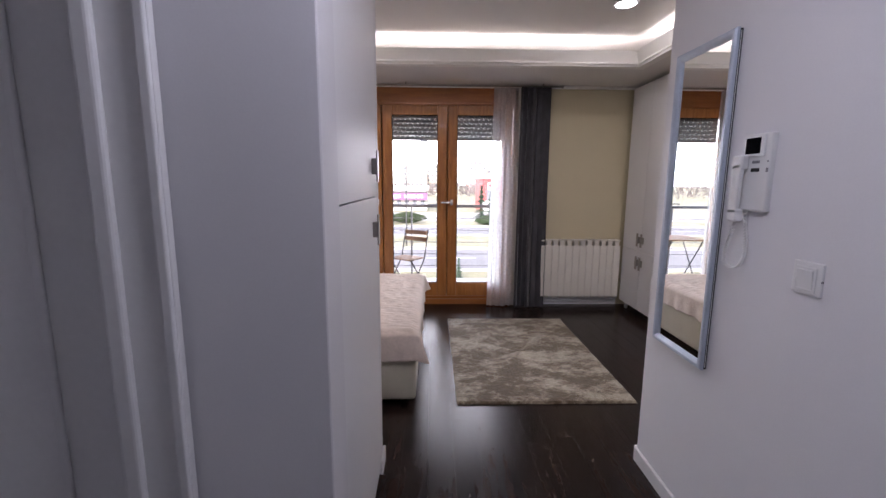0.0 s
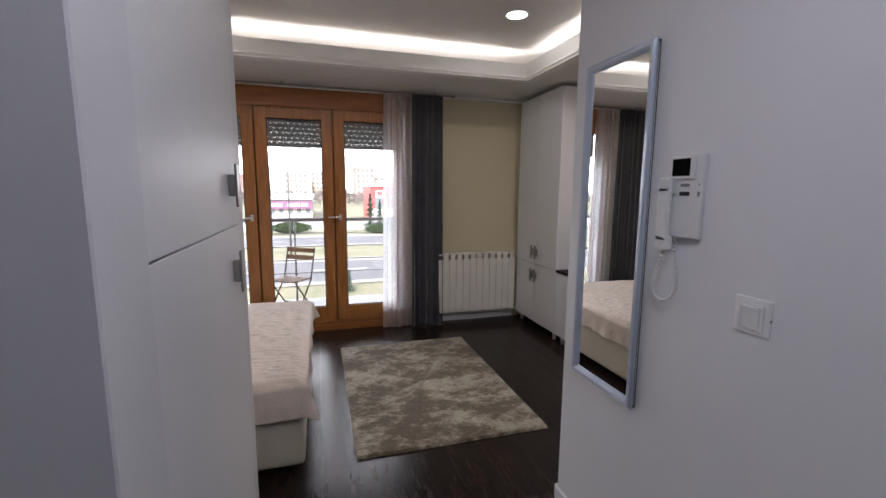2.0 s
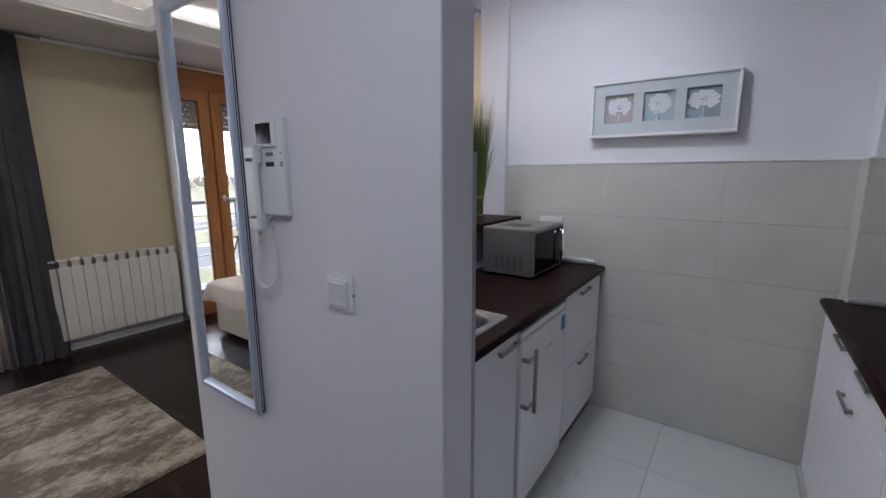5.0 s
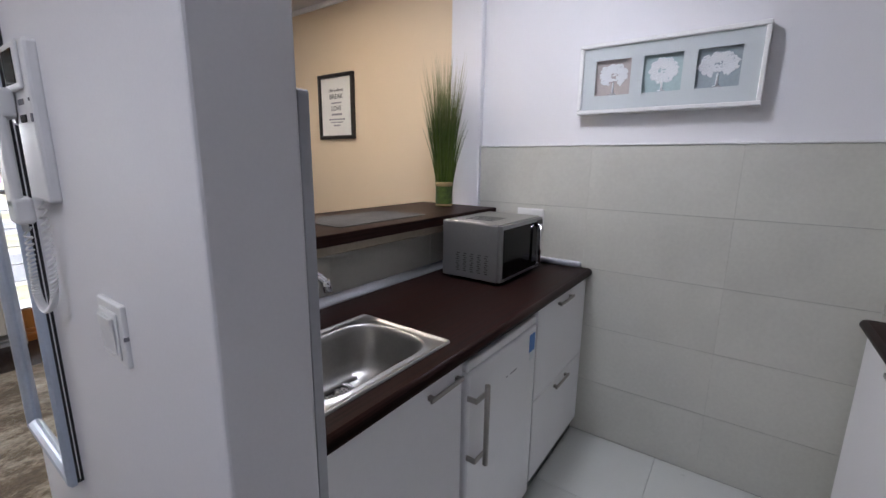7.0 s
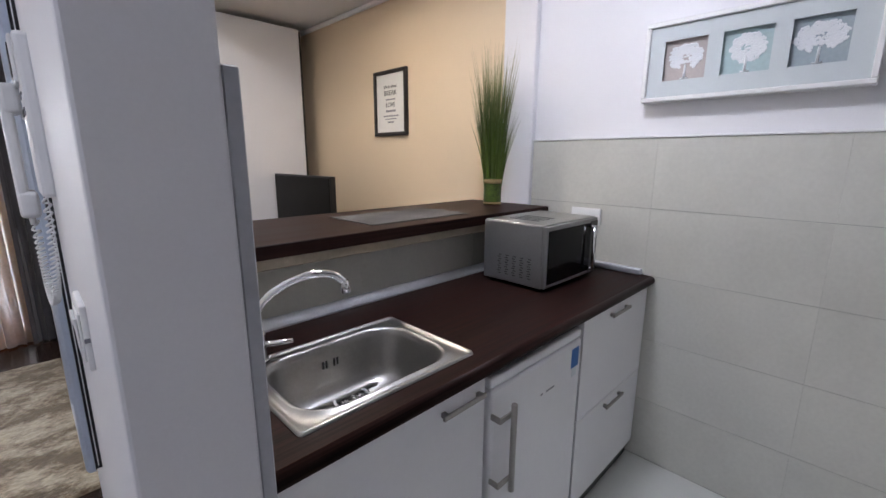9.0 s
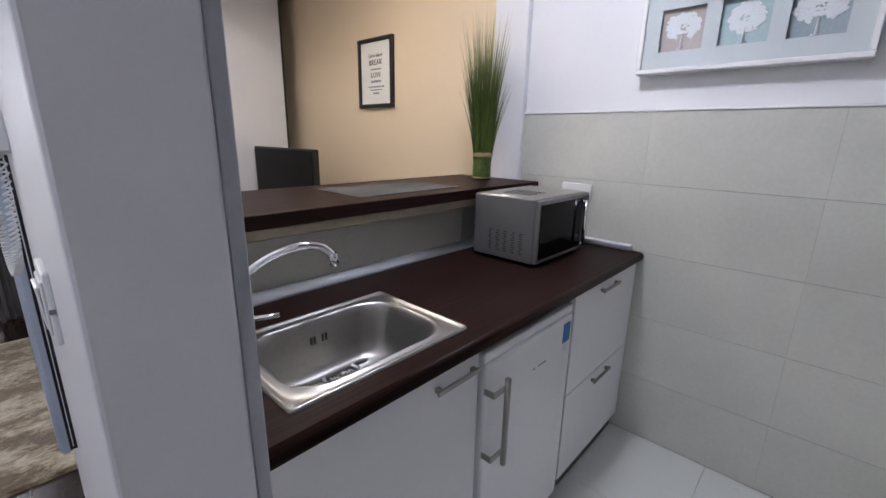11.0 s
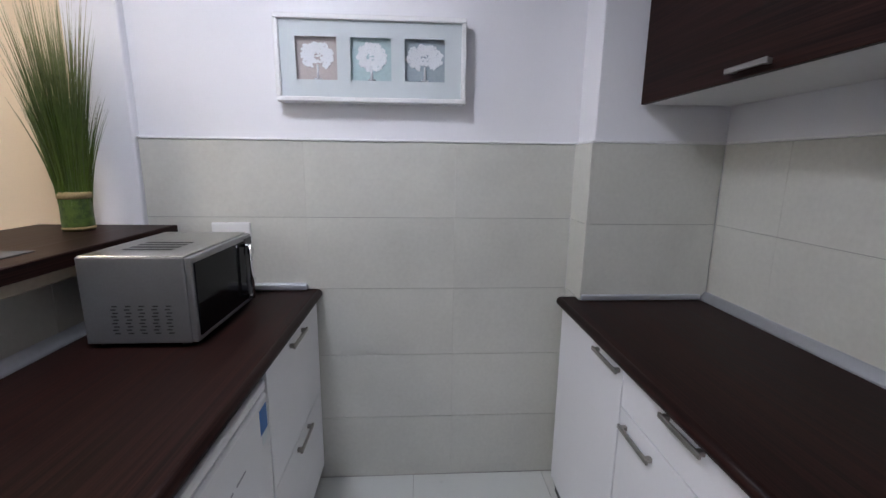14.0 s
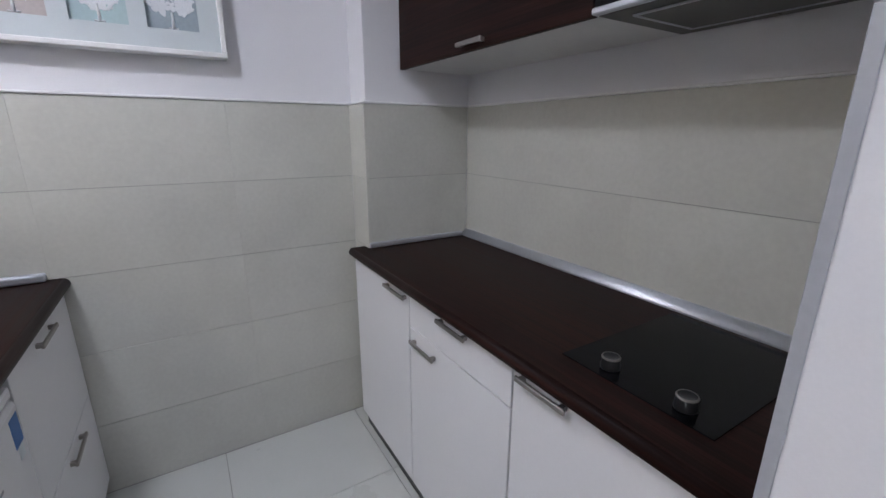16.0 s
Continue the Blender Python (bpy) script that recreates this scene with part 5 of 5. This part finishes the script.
udoor = part("door", block(2.134, 3.100, 0.0535, 0.0725, 1.634, 2.36, bevel=0.0015), WENGE, upper)
bar_handle(udoor, (2.521, 0.0725, 1.655), (2.657, 0.0725, 1.655), (0, 0.022, 0), NICKEL)
upper2 = thing("wall_cabinet", 1.87, -0.13, 1.70, "dark wenge wall cabinet above the cooker hood", "cabinet")
part("body", block(1.606, 2.130, -0.270, 0.052, 1.705, 2.36), CARCASS, upper2)
part("door", block(1.608, 2.129, 0.0535, 0.0725, 1.712, 2.36, bevel=0.0015), WENGE, upper2)
hood = thing("cooker_hood", 1.87, -0.05, 1.64, "slim grey cooker hood with black front strip and steel trim", "cooker hood")
part("casing", block(1.606, 2.129, -0.268, 0.061, 1.634, 1.7035, bevel=0.003), HOODGREY, hood)
part("front_strip", block(1.606, 2.130, 0.0615, 0.074, 1.650, 1.686, bevel=0.002), BLACKGLASS, hood, "black glass front")
part("front_trim", block(1.604, 2.131, 0.0615, 0.081, 1.634, 1.6485, bevel=0.003), ALU, hood, "bright steel lower trim")
part("upper_trim", block(1.606, 2.130, 0.0615, 0.077, 1.6875, 1.696, bevel=0.002), ALU, hood, "bright steel upper trim")
rim = bmesh.new()
for a in ((1.65, 2.075, 0.008, 0.014), (1.65, 2.075, -0.215, -0.209), (1.65, 1.656, -0.209, 0.008), (2.069, 2.075, -0.209, 0.008)):
    box(rim, a[0], a[1], a[2], a[3], 1.6295, 1.6338, bevel=0.001)
part("filter_rim", rim, ALU, hood, "thin bright rim round the filter")
part("filter", block(1.657, 2.068, -0.208, 0.007, 1.6312, 1.6338, bevel=0.001), HOODGREY, hood, "dark metal grease filter")
for k in range(2):
    part("filter_catch", block(1.70 + 0.2 * k, 1.78 + 0.2 * k, -0.245, -0.222, 1.631, 1.6338, bevel=0.001), BLACK, hood)

# ---- balcony and outdoors ----
structure("balcony_slab", block(-2.6, 4.0, 5.402, 6.62, -0.22, -0.03), CONCRETE, "pale tiled balcony floor", "balcony")
railing = thing("balcony_railing", 0.6, 6.55, -0.03, "slim grey metal balcony railing with thin horizontal bars", "railing")
bm = bmesh.new()
tube(bm, [(-2.55, 6.55, 1.08), (3.95, 6.55, 1.08)], 0.024, 12)
part("top_rail", bm, GREYPAINT, railing)
for z in (0.18, 0.36, 0.54, 0.72, 0.90):
    bm = bmesh.new()
    tube(bm, [(-2.55, 6.55, z), (3.95, 6.55, z)], 0.006, 6)
    part("bar", bm, GREYPAINT, railing)
for x in (-2.5, -1.2, 0.0, 1.20, 2.4, 3.6):
    bm = bmesh.new()
    tube(bm, [(x, 6.55, -0.035), (x, 6.55, 1.07)], 0.014, 8)
    part("post", bm, GREYPAINT, railing)

chair = thing("folding_chair", 0.0, 5.85, -0.03, "folding bistro chair with wooden slats on a dark metal frame", "chair")
chair.rotation_euler = (0, 0, radians(-35))
CXA, CXB = -0.19, 0.19
for x in (CXA, CXB):
    bm = bmesh.new()
    tube(bm, [(x, 5.60, -0.03), (x, 5.93, 0.42), (x * 1.0, 6.02, 0.79)], 0.009, 8)
    part("back_leg", bm, BLACK, chair)
    bm = bmesh.new()
    tube(bm, [(x * 0.92, 6.02, -0.03), (x * 0.92, 5.66, 0.43)], 0.009, 8)
    part("front_leg", bm, BLACK, chair)
for k in range(6):
    y = 5.645 + 0.052 * k
    part("seat_slat", block(CXA + 0.01, CXB - 0.01, y, y + 0.04, 0.425, 0.440, bevel=0.004), SLAT, chair)
for z in (0.64, 0.725):
    part("back_slat", block(CXA + 0.0, CXB - 0.0, 5.985 + 0.25 * (z - 0.64), 6.0 + 0.25 * (z - 0.64), z, z + 0.055, bevel=0.004), SLAT, chair)
bm = bmesh.new()
tube(bm, [(CXA, 5.68, 0.10), (CXB, 5.68, 0.10)], 0.007, 8)
tube(bm, [(CXA, 5.93, 0.12), (CXB, 5.93, 0.12)], 0.007, 8)
part("cross_bar", bm, BLACK, chair)
table = thing("folding_table", -0.95, 5.95, -0.03, "small folding bistro table with slatted wooden top", "table")
for k in range(7):
    y = 5.70 + 0.075 * k
    part("top_slat", block(-1.22, -0.68, y, y + 0.062, 0.68, 0.70, bevel=0.004), SLAT, table)
for x in (-1.16, -0.74):
    for y0, y1 in ((5.70, 6.18), (6.18, 5.70)):
        bm = bmesh.new()
        tube(bm, [(x, y0, -0.03), (x, y1, 0.68)], 0.009, 8)
        part("leg", bm, BLACK, table)

GROUND = -3.3
ASPHALT = material("asphalt", (0.17, 0.17, 0.175), 0.9, vary=0.1, scale=0.4, fine=6, bump=0.1)
LAWN = material("winter_grass", (0.30, 0.28, 0.18), 0.95, vary=0.25, scale=0.5, fine=5, bump=0.3, second=(0.20, 0.20, 0.11))
PAVING = material("pale_paving", (0.42, 0.41, 0.39), 0.9, vary=0.08, scale=0.5, fine=8, bump=0.1)
PAINT = material("road_paint", (0.75, 0.75, 0.73), 0.7, vary=0.05, fine=10)
LEAF = material("shrub_leaf", (0.06, 0.09, 0.035), 0.8, vary=0.3, scale=2, fine=20, bump=0.3)
BARK = material("bark", (0.11, 0.08, 0.06), 0.9, vary=0.2, fine=30, bump=0.4)
ground = structure("ground", block(-600, 600, 5.45, 900, GROUND - 0.3, GROUND), LAWN, "dry winter grass reaching the horizon", "ground")
for name, y0, y1, mat, label in (("road_near", 22.5, 30.0, ASPHALT, "grey asphalt road"), ("road_far", 37.5, 45.0, ASPHALT, "grey asphalt road"),
                                 ("pavement_near", 5.5, 19.0, PAVING, "pale paving before the house"), ("pavement_far", 52, 66, PAVING, "pale paved forecourt")):
    structure(name, block(-300, 300, y0, y1, GROUND - 0.01, GROUND + 0.02), mat, label, name.split("_")[0])
bm = bmesh.new()
for y in (26.2, 41.2):
    for k in range(-20, 21):
        box(bm, k * 6.0, k * 6.0 + 3.0, y, y + 0.16, GROUND + 0.021, GROUND + 0.027)
for y in (22.8, 29.6, 37.8, 44.6):
    box(bm, -150, 150, y, y + 0.14, GROUND + 0.021, GROUND + 0.027)
structure("road_marking", bm, PAINT, "white painted road lines", "road marking")
bm = bmesh.new()
for y in (19.0, 22.3, 30.0, 37.3, 45.0):
    box(bm, -300, 300, y, y + 0.2, GROUND - 0.01, GROUND + 0.13)
structure("kerb", bm, PAVING, "pale concrete kerbs", "kerb")


def clump(name, x, y, z, sx, sy, sz, count, seed, label, mat=LEAF, leaf_size=0.09):
    """A shrub: stems and many small leaves in an uneven crown."""
    rnd = random.Random(seed)
    ob = thing(name, x, y, z, label, "shrub", "shrubs by the road")
    bm = bmesh.new()
    for k in range(7):
        a = rnd.uniform(0, 6.28)
        tube(bm, [(x, y, z), (x + sx * 0.6 * math.cos(a), y + sy * 0.6 * math.sin(a), z + sz * 0.7)], 0.03, 5, taper=0.3)
    part("stems", bm, BARK, ob)
    verts, faces = [], []
    for k in range(count):
        a, r, h = rnd.uniform(0, 6.28), math.sqrt(rnd.random()), rnd.random()
        w = math.sin(math.pi * (0.12 + 0.80 * h)) * rnd.uniform(0.75, 1.05)
        c = Vector((x + sx * r * w * math.cos(a), y + sy * r * w * math.sin(a), z + sz * (0.08 + 0.9 * h)))
        u = Vector((rnd.gauss(0, 1), rnd.gauss(0, 1), rnd.gauss(0, 1))).normalized() * leaf_size
        v = u.orthogonal().normalized() * leaf_size * 0.6
        n = len(verts)
        verts += [tuple(c - u), tuple(c + v), tuple(c + u), tuple(c - v)]
        faces.append((n, n + 1, n + 2, n + 3))
    me = bpy.data.meshes.new("leaves")
    me.from_pydata(verts, [], faces)
    me.transform(Matrix.Translation(-ob.location))
    me.materials.append(mat)
    crown_ob = new("leaves", me)
    crown_ob.parent = ob


clump("shrub", -2.6, 49.0, GROUND, 2.4, 1.4, 1.25, 5000, 1, "low rounded evergreen shrub by the road")
clump("shrub", 6.5, 47.5, GROUND, 1.5, 1.2, 0.9, 2500, 2, "low evergreen shrub by the road")
clump("shrub", 9.5, 50.5, GROUND, 2.2, 1.4, 1.1, 3000, 3, "low evergreen shrub by the road")
CONIFER = material("conifer_needles", (0.05, 0.09, 0.05), 0.8, vary=0.3, fine=30)


def conifer(x, y, z, height, seed, label):
    rnd = random.Random(seed)
    ob = thing("conifer", x, y, z, label, "tree")
    bm = bmesh.new()
    tube(bm, [(x, y, z), (x, y, z + height)], 0.03 * height, 6, taper=0.1)
    part("trunk", bm, BARK, ob)
    verts, faces = [], []
    for k in range(1800):
        h = rnd.random() ** 1.2
        r = 0.36 * height * (1 - h) * (0.55 + 0.45 * math.sin(h * 40)) * rnd.uniform(0.3, 1.0)
        a = rnd.uniform(0, 6.28)
        c = Vector((x + r * math.cos(a), y + r * math.sin(a), z + height * (0.06 + 0.95 * h) - 0.15 * r))
        u = Vector((math.cos(a), math.sin(a), -0.4)) * 0.045 * height
        v = Vector((-math.sin(a), math.cos(a), 0)) * 0.014 * height
        n = len(verts)
        verts += [tuple(c - u), tuple(c + v), tuple(c + u), tuple(c - v)]
        faces.append((n, n + 1, n + 2, n + 3))
    me = bpy.data.meshes.new("crown")
    me.from_pydata(verts, [], faces)
    me.transform(Matrix.Translation(-ob.location))
    me.materials.append(CONIFER)
    new("crown", me).parent = ob


conifer(1.62, 20.6, GROUND, 1.05, 4, "small young conifer on the verge")
conifer(6.8, 56.0, GROUND, 4.2, 5, "conifer beside the far road")
conifer(8.3, 58.0, GROUND, 3.4, 6, "conifer beside the far road")


def house(name, x0, x1, y0, y1, z1, wall_mat, label, floors, columns, band=None):
    """A far building: walls, flat roof with parapet, and rows of windows set in."""
    ob = thing(name, (x0 + x1) / 2, (y0 + y1) / 2, GROUND, label, "building")
    part("wall", block(x0, x1, y0, y1, GROUND, z1), wall_mat, ob)
    part("roof", block(x0 - 0.3, x1 + 0.3, y0 - 0.3, y1 + 0.3, z1, z1 + 0.5), FACADE, ob)
    step = (z1 - GROUND) / floors
    for f in range(floors):
        for c in range(columns):
            w = (x1 - x0) / columns
            a = x0 + w * (c + 0.25)
            part("window", block(a, a + w * 0.5, y0 - 0.08, y0 + 0.05, GROUND + step * (f + 0.3), GROUND + step * (f + 0.78)), BLACKGLASS if band is None else band, ob)
    return ob


# red and purple eased towards grey for glare; brick red paled for haze
REDWALL = material("red_cladding", (0.60, 0.11, 0.10), 0.5, vary=0.05, scale=0.5, fine=5)
PURPLE = material("purple_fascia", (0.26, 0.12, 0.23), 0.5, vary=0.05, fine=5)
HAZED_BRICK = material("hazed_brick_render", (0.60, 0.40, 0.35), 0.8, vary=0.08, scale=0.3, fine=4)
CREAM = material("cream_render", (0.60, 0.52, 0.42), 0.85, vary=0.05, scale=0.2, fine=3)
PALEWIN = material("pale_window", (0.22, 0.24, 0.26), 0.2, vary=0.1, fine=3)
shop = house("shopping_hall", -8.4, -0.6, 70, 90, 0.10, FACADE, "low shopping hall with a purple sign band", 1, 6, PALEWIN)
part("sign_band", block(-8.5, -0.5, 69.5, 69.9, -1.55, -0.35), PURPLE, shop, "purple sign band")
for k, (a, w) in enumerate(((-7.9, 0.5), (-7.2, 0.45), (-6.6, 0.5), (-5.9, 0.45), (-5.3, 0.4), (-4.2, 0.6), (-3.5, 0.45), (-2.9, 0.5), (-2.2, 0.45), (-1.6, 0.4))):
    part("sign_letter", block(a, a + w, 69.42, 69.5, -1.2, -0.7), PAINT, shop)
bm = block(-8.5, -0.5, 69.4, 69.9, -0.1, 0.15)
part("fascia", bm, PAINT, shop)
red = house("red_pavilion", 8.2, 12.6, 66, 78, 1.95, REDWALL, "red shop building with a white square sign", 1, 2, PALEWIN)
bm = bmesh.new()
for a in ((8.85, 10.05, 1.15, 1.35), (8.85, 10.05, 0.25, 0.45), (8.85, 9.05, 0.45, 1.15), (9.85, 10.05, 0.45, 1.15)):
    box(bm, a[0], a[1], 65.85, 65.99, a[2], a[3])
part("sign", bm, PAINT, red, "white square sign")
part("base_band", block(8.1, 12.7, 65.9, 66.0, GROUND, -1.4), FACADE, red)
house("apartment_block", 17.0, 25.0, 195, 215, 11.0, HAZED_BRICK, "apartment block far off, its brick red paled for haze", 6, 4, PALEWIN)
house("apartment_block", -14.0, -4.0, 205, 225, 8.6, CREAM, "cream apartment block far off", 5, 5, PALEWIN)
house("apartment_block", -2.5, 7.0, 215, 235, 9.6, CREAM, "cream apartment block far off", 6, 5, PALEWIN)
house("apartment_block", 27.0, 42.0, 210, 230, 7.5, CREAM, "cream apartment block far off", 5, 6, PALEWIN)
house("apartment_block", -60.0, -34.0, 205, 230, 8.0, HAZED_BRICK, "apartment block far off, its brick red paled for haze", 5, 8, PALEWIN)
TWIG = material("bare_twigs", (0.16, 0.14, 0.13), 0.9, vary=0.2, scale=0.3, fine=2)


def tree_belt():
    rnd = random.Random(21)
    verts, faces = [], []
    for k in range(9000):
        x = rnd.uniform(-110, 70)
        top = GROUND + 3.6 + 1.2 * noise.noise((x * 0.12, 0, 0)) + 0.7 * noise.noise((x * 0.5, 3, 0))
        z = GROUND + (top - GROUND) * rnd.random() ** 0.8
        y = rnd.uniform(120, 150)
        c = Vector((x, y, z + 0.5))
        u = Vector((rnd.gauss(0, 0.35), rnd.gauss(0, 0.3), rnd.gauss(0.4, 0.4)))
        v = Vector((rnd.gauss(0, 0.12), 0, rnd.gauss(0, 0.08)))
        n = len(verts)
        verts += [tuple(c - u), tuple(c + v), tuple(c + u), tuple(c - v)]
        faces.append((n, n + 1, n + 2, n + 3))
    me = bpy.data.meshes.new("tree_belt")
    me.from_pydata(verts, [], faces)
    me.materials.append(TWIG)
    tagged(new("tree_belt", me), "grey leafless belt of far trees", "trees", kind="stuff")


tree_belt()
haze = tagged(new("backdrop", mesh_of("backdrop", block(-900, 900, 520, 521, GROUND - 5, 420), glowing("overcast_sky", (0.95, 0.97, 1.0), 2.6))),
              "bright white overcast sky behind the town", "sky", kind="structure")
for x, y in ((-4.2, 46.0), (1.0, 47.0), (-1.6, 31.5)):
    lamp = thing("street_lamp", x, y, GROUND, "slim grey street lamp by the road", "street lamp", "street lamps")
    bm = bmesh.new()
    tube(bm, [(x, y, GROUND), (x, y, GROUND + 7.0), (x + 0.3, y, GROUND + 7.5), (x + 1.1, y, GROUND + 7.6)], 0.06, 8, taper=0.6)
    part("pole", bm, GREYPAINT, lamp)
    part("lamp_head", block(x + 1.0, x + 1.6, y - 0.1, y + 0.1, GROUND + 7.55, GROUND + 7.68, bevel=0.03), GREYPAINT, lamp)


# ---- floor pieces ----
def planks():
    rnd = random.Random(2)
    wide, long = 0.138, 1.25
    x = -2.06
    while x < 3.28:
        x1 = min(x + wide, 3.288)
        lo = -1.29 if x < 1.42 else 2.04
        if 1.36 < x < 1.51:
            lo = 2.04
        if x + wide > 1.425 and x < 1.425:
            x1 = 1.425
        y = lo - rnd.uniform(0, long)
        while y < 5.115:
            y0, y1 = max(y, lo), min(y + long, 5.117)
            if y1 - y0 > 0.02:
                piece("plank", floor_base, PLANK, x + 0.0006, x1 - 0.0006, y0 + 0.0006, y1 - 0.0006, -0.012, 0.0 - 0.0003 * rnd.random(), 0.0005)
            y += long
        x = x1


planks()
for a in range(-2, 4):
    for b in range(-2, 3):
        x0, x1 = max(2.805 + 0.6 * (a - 1), 1.462), min(2.805 + 0.6 * a, 3.276)
        y0, y1 = max(0.892 + 0.6 * (b - 1), -0.335), min(0.892 + 0.6 * b, 1.904)
        if x1 - x0 > 0.02 and y1 - y0 > 0.02:
            piece("floor_tile", floor_base, FLOOR_TILE, x0 + 0.0012, x1 - 0.0012, y0 + 0.0012, y1 - 0.0012, -0.012, 0.0, 0.001)
